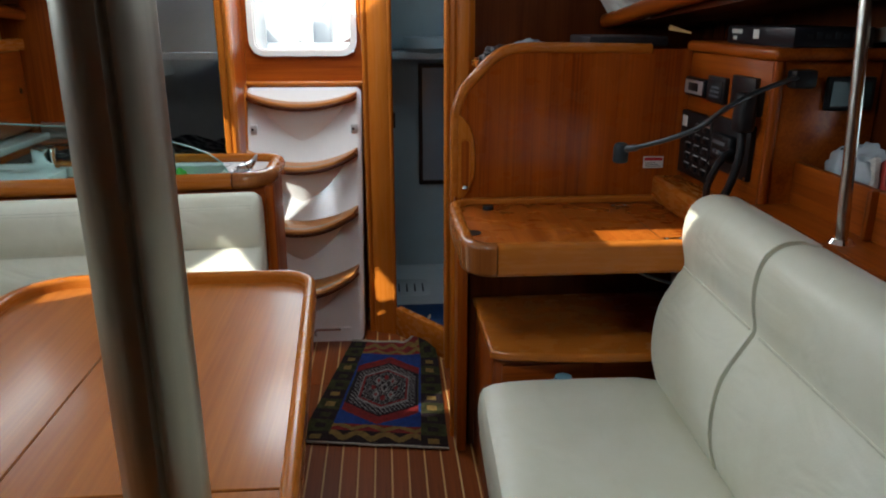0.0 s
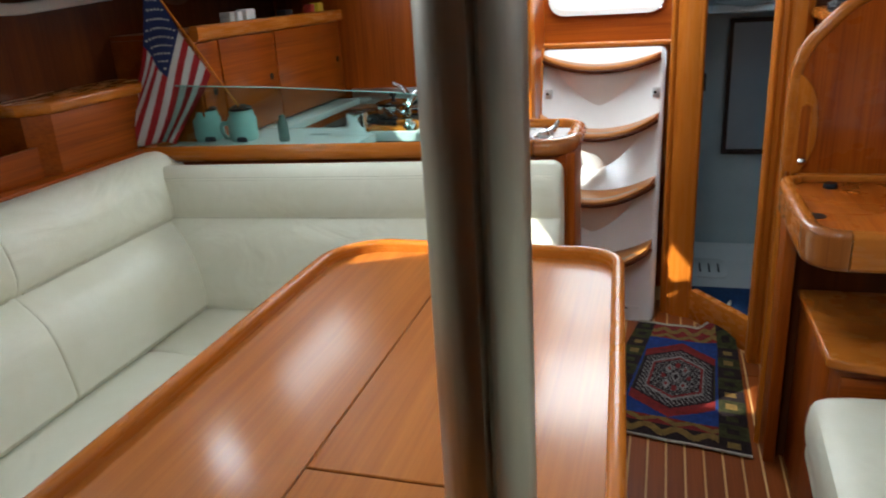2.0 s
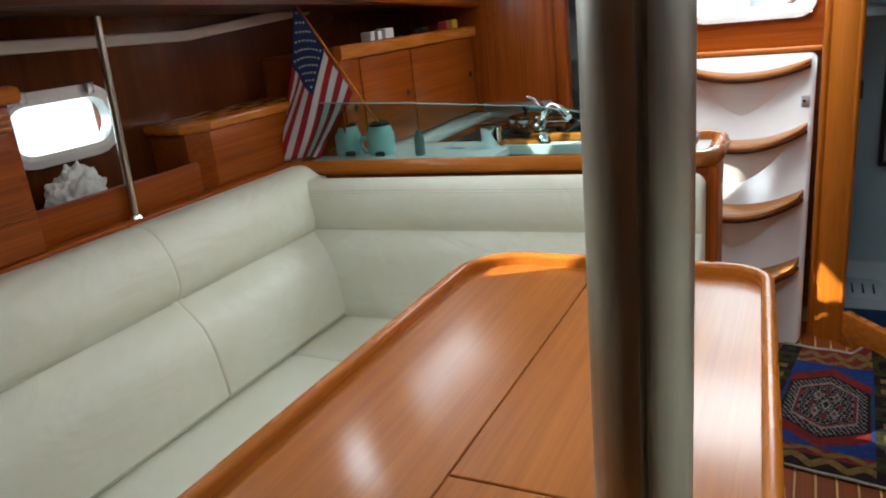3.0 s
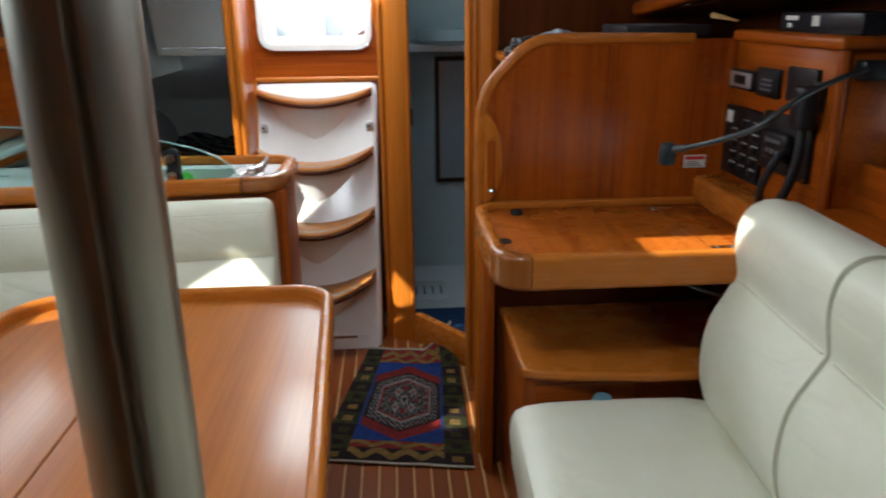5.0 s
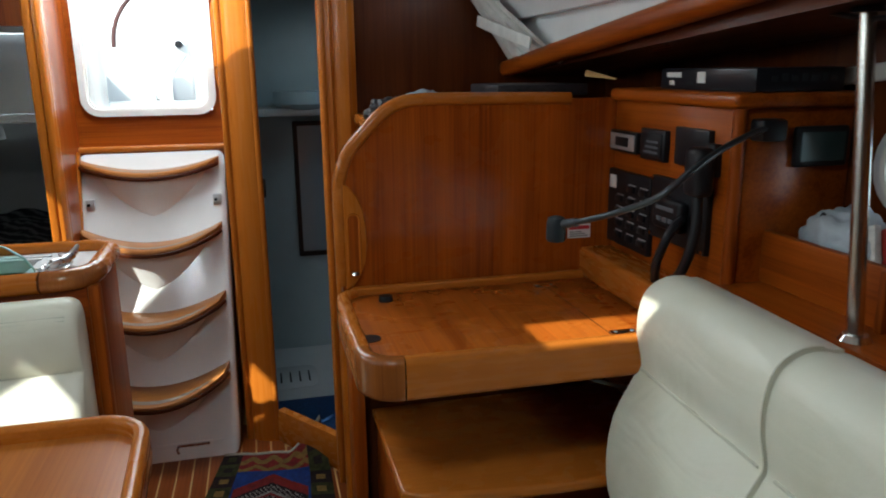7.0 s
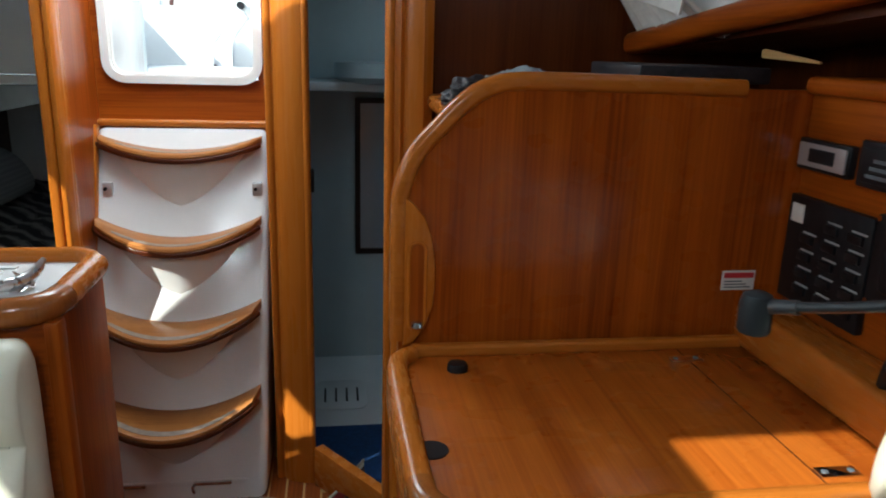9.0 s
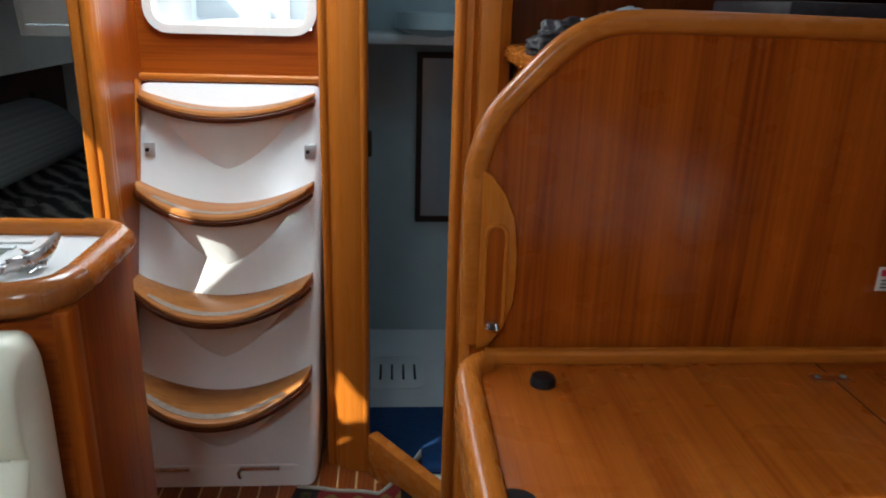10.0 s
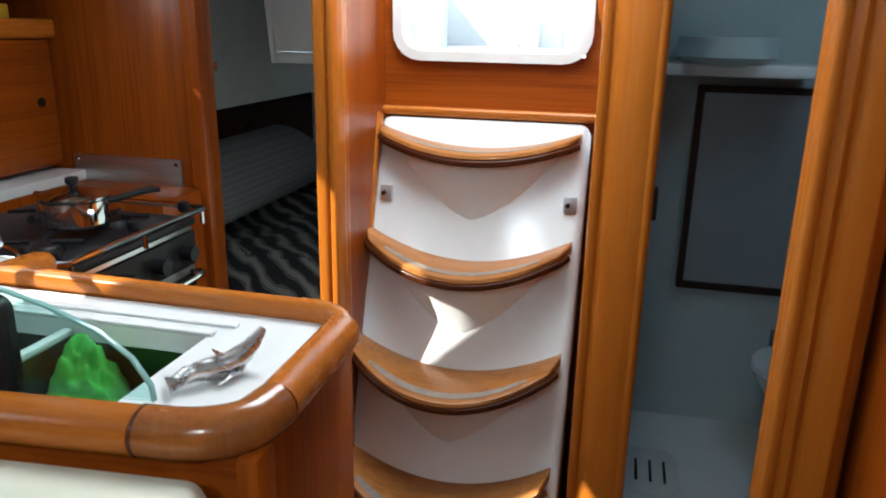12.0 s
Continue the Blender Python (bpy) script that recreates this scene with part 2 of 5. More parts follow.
duvet = striped("striped_duvet", [(0.0, (0.02, 0.02, 0.025)), (0.45, (0.03, 0.03, 0.035)), (0.55, (0.22, 0.21, 0.21)), (0.72, (0.05, 0.05, 0.06)), (0.86, (0.26, 0.25, 0.24))], 5.5, "DIAGONAL", 4.0)
pale_quilt = striped("pale_striped_pillow", [(0.0, (0.26, 0.27, 0.28)), (0.5, (0.34, 0.35, 0.36)), (1.0, (0.28, 0.29, 0.30))], 8.0, "Z", 0.5)
sea_m, nt, p = nodes_of("sea_water")
p.inputs["Base Color"].default_value, p.inputs["Roughness"].default_value = (0.085, 0.150, 0.160, 1), 0.30
p.inputs["Specular IOR Level"].default_value = 0.08
n = add(nt, "ShaderNodeTexNoise", Scale=1.0, Detail=6.0, Roughness=0.65)
nt.links.new(stretched(nt, (2.5, 6.0, 1)), n.inputs["Vector"])
bump(nt, n.outputs[0], p, 0.7, 0.05)


# ---- mesh helpers ----
def put(bm, d):
    for v in bm.verts:
        v.co += Vector(d)
    return bm


def finish(name, bm, mats, angle=38):
    bmesh.ops.recalc_face_normals(bm, faces=bm.faces)
    for f in bm.faces:
        f.smooth = True
    for e in bm.edges:
        if len(e.link_faces) == 2 and e.calc_face_angle(0) > radians(angle):
            e.smooth = False
    me = bpy.data.meshes.new(name)
    bm.to_mesh(me)
    bm.free()
    for m in mats if isinstance(mats, (list, tuple)) else [mats]:
        me.materials.append(m)
    return me


def thing(name, at, label, category, group="", kind=""):
    ob = new(name)
    ob.empty_display_size = 0.05
    ob.location = at
    return tagged(ob, label, category, group, kind)


SOFT = ("cloth", "film", "shirt", "cap", "crumpled_paper", "duvet", "case")


def part(name, bm, material, parent, label=""):
    """Links a bmesh drawn in world metres as one mesh under a thing or under a part."""
    root = parent
    while root.parent:
        root = root.parent
    put(bm, -Vector(root.location))
    ob = new(name, finish(name, bm, material, 80 if name in SOFT else 38))
    ob.parent = parent
    return tagged(ob, label)


def solid(name, bm, material, label="", category="", group="", kind=""):
    return tagged(new(name, finish(name, bm, material)), label, category, group, kind)


def bx(x0, x1, y0, y1, z0, z1, b=0.004, seg=2):
    bm = bmesh.new()
    bmesh.ops.create_cube(bm, size=1)
    for v in bm.verts:
        v.co = Vector(((x0 + x1) / 2 + v.co.x * (x1 - x0), (y0 + y1) / 2 + v.co.y * (y1 - y0), (z0 + z1) / 2 + v.co.z * (z1 - z0)))
    if b:
        b = min(b, 0.45 * min(abs(x1 - x0), abs(y1 - y0), abs(z1 - z0)))
        bmesh.ops.bevel(bm, geom=bm.edges[:], offset=b, segments=seg, affect="EDGES", profile=0.5)
    return bm


def join(*bms):
    out = bmesh.new()
    for b in bms:
        me = bpy.data.meshes.new("tmp")
        b.to_mesh(me)
        out.from_mesh(me)
        bpy.data.meshes.remove(me)
        b.free()
    return out


AX = {"x": (1, 2, 0), "y": (0, 2, 1), "z": (0, 1, 2)}


def prism(pts, axis, a0, a1, b=0.0, seg=2):
    """A polygon drawn in the two other axes, drawn out along axis."""
    bm = bmesh.new()
    i, j, k = AX[axis]
    rings = []
    for a in (a0, a1):
        ring = []
        for u, v in pts:
            c = [0, 0, 0]
            c[i], c[j], c[k] = u, v, a
            ring.append(bm.verts.new(c))
        rings.append(ring)
    caps = [bm.faces.new(rings[0]), bm.faces.new(rings[1][::-1])]
    for q in range(len(pts)):
        bm.faces.new((rings[0][q], rings[1][q], rings[1][(q + 1) % len(pts)], rings[0][(q + 1) % len(pts)]))
    if b:
        bmesh.ops.recalc_face_normals(bm, faces=bm.faces)
        es = list({e for f in caps for e in f.edges})
        bmesh.ops.bevel(bm, geom=es, offset=b, segments=seg, affect="EDGES", profile=0.5)
    return bm


def loft(rings, closed_ends=True, around=True):
    bm = bmesh.new()
    vs = [[bm.verts.new(p) for p in r] for r in rings]
    n = len(vs[0])
    for a, b in zip(vs, vs[1:]):
        for q in range(n if around else n - 1):
            bm.faces.new((a[q], a[(q + 1) % n], b[(q + 1) % n], b[q]))
    if closed_ends and around:
        bm.faces.new(vs[0][::-1])
        bm.faces.new(vs[-1])
    return bm


def circle(r, n=12, squash=1.0):
    return [(r * math.cos(2 * math.pi * q / n), r * squash * math.sin(2 * math.pi * q / n)) for q in range(n)]


def rounded(w, h, r, n=5):
    """A rounded rectangle w by h about the origin."""
    pts = []
    for cx, cy, a0 in ((w / 2 - r, h / 2 - r, 0), (-w / 2 + r, h / 2 - r, 90), (-w / 2 + r, -h / 2 + r, 180), (w / 2 - r, -h / 2 + r, 270)):
        for q in range(n + 1):
            a = radians(a0 + 90 * q / n)
            pts.append((cx + r * math.cos(a), cy + r * math.sin(a)))
    return pts


def sweep(path, section, up=(0, 0, 1), closed=False):
    """A section (side, up) carried along a path."""
    path = [Vector(p) for p in path]
    rings = []
    n = len(path)
    for q, p in enumerate(path):
        if closed:
            t = path[(q + 1) % n] - path[q - 1]
        else:
            t = path[min(q + 1, n - 1)] - path[max(q - 1, 0)]
        t.normalize()
        side = t.cross(Vector(up))
        if side.length < 1e-4:
            side = t.cross(Vector((1, 0, 0)))
        side.normalize()
        v = side.cross(t)
        rings.append([p + side * a + v * b for a, b in section])
    if closed:
        rings.append(rings[0])
        bm = loft(rings, False)
        bmesh.ops.remove_doubles(bm, verts=bm.verts, dist=1e-5)
        return bm
    return loft(rings)


def arc(cx, cy, r, a0, a1, n=8):
    return [(cx + r * math.cos(radians(a0 + (a1 - a0) * q / n)), cy + r * math.sin(radians(a0 + (a1 - a0) * q / n))) for q in range(n + 1)]


def smooth_path(pts, n=8):
    """A Catmull-Rom curve through the points."""
    P = [Vector(p) for p in pts]
    P = [2 * P[0] - P[1]] + P + [2 * P[-1] - P[-2]]
    out = []
    for a, b, c, d in zip(P, P[1:], P[2:], P[3:]):
        for q in range(n):
            t = q / n
            out.append(0.5 * ((2 * b) + (c - a) * t + (2 * a - 5 * b + 4 * c - d) * t * t + (3 * b - a - 3 * c + d) * t ** 3))
    return out + [P[-2]]


def lathe(profile, at, n=20):
    rings = [[Vector(at) + Vector((r * math.cos(2 * math.pi * q / n), r * math.sin(2 * math.pi * q / n), z)) for q in range(n)] for r, z in profile]
    return loft(rings)


def cylinder(a, b, r, n=12):
    return sweep([a, b], circle(r, n))


def cushion(profile, axis, a0, a1, r=0.03, crown=0.0, r_end=None):
    """An upholstered pad: a profile in two axes drawn along axis, with soft ends."""
    i, j, k = AX[axis]
    cu = sum(p[0] for p in profile) / len(profile)
    cv = sum(p[1] for p in profile) / len(profile)
    wu = (max(p[0] for p in profile) - min(p[0] for p in profile)) / 2
    wv = (max(p[1] for p in profile) - min(p[1] for p in profile)) / 2
    stations = []
    steps = 6
    for q in range(steps + 1):
        d = r * (1 - math.cos(math.pi / 2 * q / steps))
        stations.append((a0 + d, r * (1 - math.sin(math.pi / 2 * q / steps))))
    re = r if r_end is None else r_end
    for q in range(1, 8):
        stations.append((a0 + r + (a1 - a0 - r - re) * q / 8, 0))
    for q in range(steps, -1, -1):
        d = re * (1 - math.cos(math.pi / 2 * q / steps))
        stations.append((a1 - d, re * (1 - math.sin(math.pi / 2 * q / steps))))
    rings = []
    for a, inset in stations:
        s = (a - a0) / (a1 - a0)
        swell = crown * 4 * s * (1 - s)
        ring = []
        for u, v in profile:
            c = [0, 0, 0]
            c[i] = cu + (u - cu) * (1 - inset / wu + swell)
            c[j] = cv + (v - cv) * (1 - inset / wv + swell)
            c[k] = a
            ring.append(c)
        rings.append(ring)
    return loft(rings)


def soft_profile(pts, n=4):
    """A closed smooth outline through a few points."""
    P = [Vector((*p, 0)) for p in pts]
    m = len(P)
    out = []
    for q in range(m):
        a, b, c, d = P[q - 1], P[q], P[(q + 1) % m], P[(q + 2) % m]
        for s in range(n):
            t = s / n
            v = 0.5 * ((2 * b) + (c - a) * t + (2 * a - 5 * b + 4 * c - d) * t * t + (3 * b - a - 3 * c + d) * t ** 3)
            out.append((v.x, v.y))
    return out


def crumple(at, size, seed, amount=0.25, n=5):
    """A heap of crumpled cloth or film."""
    bm = bmesh.new()
    bmesh.ops.create_icosphere(bm, subdivisions=n, radius=1)
    for v in bm.verts:
        d = 1 + amount * (noise.noise(v.co * 1.7 + Vector((seed, 0, 0))) + 0.6 * noise.noise(v.co * 4.5 + Vector((0, seed, 0))) + 0.35 * abs(noise.noise(v.co * 9 + Vector((0, 0, seed)))))
        c = v.co * d
        c.z = max(c.z, -0.62)
        v.co = Vector(at) + Vector((c.x * size[0], c.y * size[1], (c.z + 0.62) * size[2]))
    return bm


def raked(bm, upto=9.0):
    """Turns the galley front towards the bow as it runs to port."""
    for v in bm.verts:
        if v.co.y < upto:
            v.co.y += 0.09 * min(0.0, v.co.x + 0.24)
    return bm


def hole_wall(axis, a0, a1, u0, u1, v0, v1, holes):
    """A wall slab across axis with rectangular holes (u0, u1, v0, v1) side by side in u."""
    i, j, k = AX[axis]
    bms = []
    if len(holes) == 1:
        ha, hb, hc, hd = holes[0]
        rings = []
        for ua, ub, va, vb, a in ((u0, u1, v0, v1, a0), (u0, u1, v0, v1, a1), (ha, hb, hc, hd, a1), (ha, hb, hc, hd, a0), (u0, u1, v0, v1, a0)):
            ring = []
            for u, v in ((ua, va), (ub, va), (ub, vb), (ua, vb)):
                c = [0, 0, 0]
                c[i], c[j], c[k] = u, v, a
                ring.append(c)
            rings.append(ring)
        bm = loft(rings, False)
        bmesh.ops.remove_doubles(bm, verts=bm.verts, dist=1e-6)
        return bm

    def slab(ua, ub, va, vb):
        if ub - ua < 1e-4 or vb - va < 1e-4:
            return
        lo, hi = [0, 0, 0], [0, 0, 0]
        lo[i], hi[i], lo[j], hi[j], lo[k], hi[k] = ua, ub, va, vb, a0, a1
        bms.append(bx(lo[0], hi[0], lo[1], hi[1], lo[2], hi[2], 0))

    u = u0
    for ha, hb, hc, hd in sorted(holes):
        slab(u, ha, v0, v1)
        slab(ha, hb, v0, hc)
        slab(ha, hb, hd, v1)
        u = hb
    slab(u, u1, v0, v1)
    return join(*bms)


def frame_ring(axis, a0, a1, cu, cv, w, h, r, wide, bevel=0.0):
    """A rounded frame in the plane across axis: outer size w by h."""
    i, j, k = AX[axis]
    outer, inner = rounded(w, h, r), rounded(w - 2 * wide, h - 2 * wide, max(0.004, r - wide))
    rings = []
    for pts, a in ((outer, a0), (outer, a1), (inner, a1), (inner, a0), (outer, a0)):
        ring = []
        for u, v in pts:
            c = [0, 0, 0]
            c[i], c[j], c[k] = cu + u, cv + v, a
            ring.append(c)
        rings.append(ring)
    bm = loft(rings, False)
    bmesh.ops.remove_doubles(bm, verts=bm.verts, dist=1e-6)
    return bm


# ---- the boat's shell ----
HULL_P, HULL_S, AFT, FWD, TOP = -1.60, 1.22, 3.02, -1.30, 1.74
ROOF_P, ROOF_S = -1.28, 0.90

floor = solid("floor", prism([(-0.9, FWD), (1.25, FWD), (1.25, 2.40), (0.385, 2.40), (0.18, 2.69), (0.09, 2.82), (0.09, 3.1), (-0.9, 3.1)], "z", -0.06, -0.003), holly, "teak and holly cabin sole", "floor", kind="structure")

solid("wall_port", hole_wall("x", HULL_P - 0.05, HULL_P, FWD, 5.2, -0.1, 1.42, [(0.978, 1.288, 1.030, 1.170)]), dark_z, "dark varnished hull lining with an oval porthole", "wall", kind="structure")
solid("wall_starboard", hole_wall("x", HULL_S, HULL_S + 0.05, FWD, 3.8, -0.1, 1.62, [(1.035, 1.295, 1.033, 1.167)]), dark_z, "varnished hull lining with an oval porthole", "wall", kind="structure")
solid("wall_forward", bx(HULL_P - 0.05, HULL_S + 0.05, FWD - 0.05, FWD, -0.1, TOP, 0), cherry_z, "varnished forward bulkhead", "wall", kind="structure")

# side decks overhead, sloping coachroof sides with their windows, and the headliner
def sloped(bm, side):
    """Leans a coachroof side inwards as it rises."""
    for v in bm.verts:
        v.co.x -= side * 0.55 * (v.co.z - 1.36)
    return bm


def deck_lining(x0, x1, y1, low, top):
    pts = [(FWD, 1.385), (1.0, 1.352), (y1, low), (y1, top), (1.0, top + 0.04), (FWD, 1.46)]
    return prism(pts, "x", x0, x1)


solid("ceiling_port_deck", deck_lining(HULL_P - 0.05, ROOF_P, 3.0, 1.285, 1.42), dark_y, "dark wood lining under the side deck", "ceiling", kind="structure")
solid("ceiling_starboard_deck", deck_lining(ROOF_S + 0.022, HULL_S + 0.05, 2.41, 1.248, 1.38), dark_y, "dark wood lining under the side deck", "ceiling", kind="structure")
solid("wall_starboard_coachroof_foot", prism([(FWD, 1.430), (1.1, 1.388), (1.6, 1.342), (2.405, 1.264), (2.405, 1.440), (FWD, 1.475)], "x", ROOF_S + 0.006, ROOF_S + 0.020), gelcoat, "white moulded foot of the coachroof side", "wall", kind="structure")
PORT_WINDOWS = [(0.75, 1.03), (1.54, 1.68), (1.975, 2.70)]
STAR_WINDOWS = [(0.50, 1.05), (1.25, 1.82), (1.94, 2.32)]
solid("wall_port_coachroof", sloped(hole_wall("x", ROOF_P - 0.04, ROOF_P, FWD, 3.0, 1.40, TOP + 0.04, [(a, b, 1.41, 1.68) for a, b in PORT_WINDOWS]), -1), gelcoat, "white moulded coachroof side with long windows", "wall", kind="structure")
solid("wall_starboard_coachroof", sloped(hole_wall("x", ROOF_S, ROOF_S + 0.04, FWD, 2.41, 1.40, TOP + 0.04, [(a, b, 1.50, 1.64) for a, b in STAR_WINDOWS]), 1), gelcoat, "white moulded coachroof side with long windows", "wall", kind="structure")
solid("ceiling", hole_wall("z", TOP, TOP + 0.04, -1.10, 0.72, FWD, 2.32, [(-0.24, 0.05, 0.62, 0.80)]), liner, "white headliner with a deck hatch", "ceiling", kind="structure")
solid("ceiling_aft", hole_wall("z", TOP, TOP + 0.04, -1.10, 0.72, 2.32, 3.06, [(-0.42, 0.04, 2.36, 2.98)]), liner, "white headliner round the open companion hatch", "ceiling", kind="structure")
for side, x, wins, mid_z, high in ((-1, ROOF_P, PORT_WINDOWS, 1.545, 0.27), (1, ROOF_S, STAR_WINDOWS, 1.57, 0.14)):
    for a, b in wins:
        w = thing("window_coachroof", (x, (a + b) / 2, mid_z), "long coachroof window in a pale aluminium frame", "window", "coachroof windows", "structure")
        part("window_frame", sloped(frame_ring("x", x - side * 0.010, x + side * 0.02, (a + b) / 2, mid_z, b - a + 0.03, high + 0.03, 0.05, 0.024), side), white_frame, w)
        part("gasket", sloped(frame_ring("x", x - side * 0.004, x + side * 0.01, (a + b) / 2, mid_z, b - a - 0.012, high - 0.012, 0.035, 0.006), side), charcoal, w)
        g = part("pane", sloped(prism([((a + b) / 2 + u, mid_z + v) for u, v in rounded(b - a, high, 0.04)], "x", x + side * 0.012, x + side * 0.016), side), clear_pane, w)
        g.visible_shadow = False
h = thing("window_deck_hatch", (-0.095, 0.710, TOP), "narrow acrylic deck hatch overhead", "hatch", kind="structure")
part("window_frame", frame_ring("z", TOP - 0.008, TOP + 0.02, -0.095, 0.710, 0.35, 0.24, 0.03, 0.03), alu, h)

# the wooden edge of the side decks
EDGE = rounded(0.048, 0.046, 0.018)
solid("trim_starboard_deck_edge", sweep([(ROOF_S - 0.005, FWD, 1.440), (ROOF_S - 0.005, 1.1, 1.394), (ROOF_S - 0.005, 1.6, 1.346), (ROOF_S + 0.0, 2.40, 1.268)], EDGE), cherry_y, "rounded varnished edge of the side deck", "trim", kind="structure")
solid("trim_port_deck_edge", sweep([(ROOF_P, FWD, 1.415), (ROOF_P, 1.0, 1.395), (ROOF_P, 1.8, 1.365), (ROOF_P, 2.98, 1.290)], EDGE), cherry_y, "rounded varnished edge of the side deck", "trim", kind="structure")
solid("trim_port_hull_top", sweep([(HULL_P + 0.012, -0.4, 1.32), (HULL_P + 0.012, 1.60, 1.275), (HULL_P + 0.014, 2.2, 1.32)], rounded(0.02, 0.03, 0.006)), white_frame, "pale strip along the hull under the deck", "trim", kind="structure")
solid("trim_starboard_hull_top", sweep([(HULL_S - 0.012, -0.4, 1.31), (HULL_S - 0.012, 1.02, 1.285), (HULL_S - 0.012, 1.42, 1.245)], rounded(0.02, 0.03, 0.006)), white_frame, "pale strip along the hull under the deck", "trim", kind="structure")


def porthole(name, x, side, y, z, w, h, label):
    t = thing(name, (x, y, z), label, "porthole", "portholes", "structure")
    part("window_frame", frame_ring("x", x - side * 0.022, x + side * 0.012, y, z, w + 0.055, h + 0.055, (h + 0.055) / 2 - 0.003, 0.030), alu, t)
    part("gasket", frame_ring("x", x - side * 0.026, x - side * 0.018, y, z, w + 0.02, h + 0.02, (h + 0.02) / 2 - 0.003, 0.012), white_frame, t)
    g = part("pane", prism([(y + u, z + v) for u, v in rounded(w, h, h / 2 - 0.003)], "x", x + side * 0.000, x + side * 0.004), clear_pane, t)
    g.visible_shadow = False
    for q in (-1, 1):
        part("latch", bx(x - side * 0.034, x - side * 0.02, y + q * w * 0.32 - 0.008, y + q * w * 0.32 + 0.008, z + h / 2 + 0.008, z + h / 2 + 0.028, 0.003), alu, t)
    return t


porthole("window_port_porthole", HULL_P, -1, 1.133, 1.100, 0.285, 0.118, "oval aluminium-framed porthole in the port hull side")
porthole("window_starboard_porthole", HULL_S, 1, 1.165, 1.100, 0.235, 0.110, "oval aluminium-framed porthole looking onto the water")

# ---- companionway ----
# after bulkhead on the galley side, with the doorway to the cabin
solid("wall_galley_bulkhead", bx(HULL_P, -0.905, 2.985, 3.02, 0.0, 1.42, 0.002), cherry_z, "varnished cherry bulkhead behind the stove", "wall", kind="structure")
solid("trim_cabin_door_jamb", bx(-0.925, -0.88, 2.965, 3.035, 0.0, 1.74, 0.010), cherry_z, "varnished cherry cabin door jamb", "trim", kind="structure")
solid("wall_over_galley", bx(HULL_P, -0.46, 2.985, 3.02, 1.42, TOP, 0), cherry_z, "varnished panel over the cabin door", "wall", kind="structure")
# post and inner cheek to port of the ladder
JAMB = soft_profile([(-0.022, -0.03), (0.0, -0.036), (0.006, -0.028), (0.012, -0.036), (0.026, -0.03), (0.028, 0.03), (-0.024, 0.03)], 3)
post = thing("trim_companion_post_port", (-0.450, 2.715, 0), "moulded honey-coloured post beside the companion ladder", "post", kind="structure")
part("shaft", prism([(-0.450 + 0.92 * u, 2.715 + v) for u, v in JAMB], "z", 0, TOP), trim_z, post)
part("bead", bx(-0.446, -0.426, 2.722, 2.752, 0, TOP, 0.008), trim_z, post)
solid("wall_ladder_cheek_port", bx(-0.452, -0.430, 2.745, 3.02, 0, TOP, 0), cherry_z, "varnished cheek panel beside the ladder", "wall", kind="structure")
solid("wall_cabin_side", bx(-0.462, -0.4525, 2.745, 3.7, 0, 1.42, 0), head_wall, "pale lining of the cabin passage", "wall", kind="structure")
# column between the ladder and the head
col = thing("trim_companion_column", (0.11, 2.76, 0), "wide moulded honey-coloured column beside the ladder", "post", kind="structure")
part("shaft", prism([(0.056, 2.80), (0.056, 2.755), (0.064, 2.742), (0.078, 2.738), (0.084, 2.728), (0.10, 2.716), (0.14, 2.700), (0.158, 2.702), (0.168, 2.716), (0.170, 2.76), (0.16, 2.80)], "z", 0, TOP), trim_z, col)
part("bead", cylinder((0.066, 2.745, 0), (0.066, 2.745, TOP), 0.011), trim_z, col)
part("bead", cylinder((0.160, 2.708, 0), (0.160, 2.708, TOP), 0.010), trim_z, col)
part("door_catch", bx(0.166, 0.178, 2.715, 2.745, 0.865, 0.925, 0.003), black, col, "dark metal door catch")
solid("wall_ladder_cheek_starboard", bx(0.056, 0.09, 2.80, 3.02, 0, TOP, 0), cherry_z, "varnished cheek panel beside the ladder", "wall", kind="structure")
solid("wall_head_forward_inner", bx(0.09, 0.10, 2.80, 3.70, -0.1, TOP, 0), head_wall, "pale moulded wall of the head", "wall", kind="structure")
# washboard wall and window
WX0, WX1, WZ0, WZ1 = -0.408, 0.030, 1.125, 1.660
solid("wall_washboard", hole_wall("y", 3.00, 3.03, -0.43, 0.056, 0.0, TOP + 0.3, [(WX0 + 0.014, WX1 - 0.014, WZ0 + 0.014, WZ1 - 0.014)]), cherry_x, "varnished washboard with a large clear window", "wall", kind="structure")
win = thing("window_companion", ((WX0 + WX1) / 2, 3.0, WZ0), "clear companion window in an off-white rounded frame", "window", kind="structure")
part("window_frame", frame_ring("y", 2.986, 3.012, (WX0 + WX1) / 2, (WZ0 + WZ1) / 2, WX1 - WX0, WZ1 - WZ0, 0.062, 0.022), white_frame, win)
part("gasket", frame_ring("y", 3.004, 3.016, (WX0 + WX1) / 2, (WZ0 + WZ1) / 2, WX1 - WX0 - 0.03, WZ1 - WZ0 - 0.03, 0.05, 0.012), white_frame, win)
g = part("pane", prism([((WX0 + WX1) / 2 + u, (WZ0 + WZ1) / 2 + v) for u, v in rounded(WX1 - WX0 - 0.03, WZ1 - WZ0 - 0.03, 0.05)], "y", 3.016, 3.020), clear_pane, win)
g.visible_shadow = False
solid("trim_washboard_sill", sweep([(-0.432, 2.992, 1.014), (0.056, 2.992, 1.014)], rounded(0.028, 0.020, 0.008)), trim_x, "varnished lip over the ladder", "trim", kind="structure")
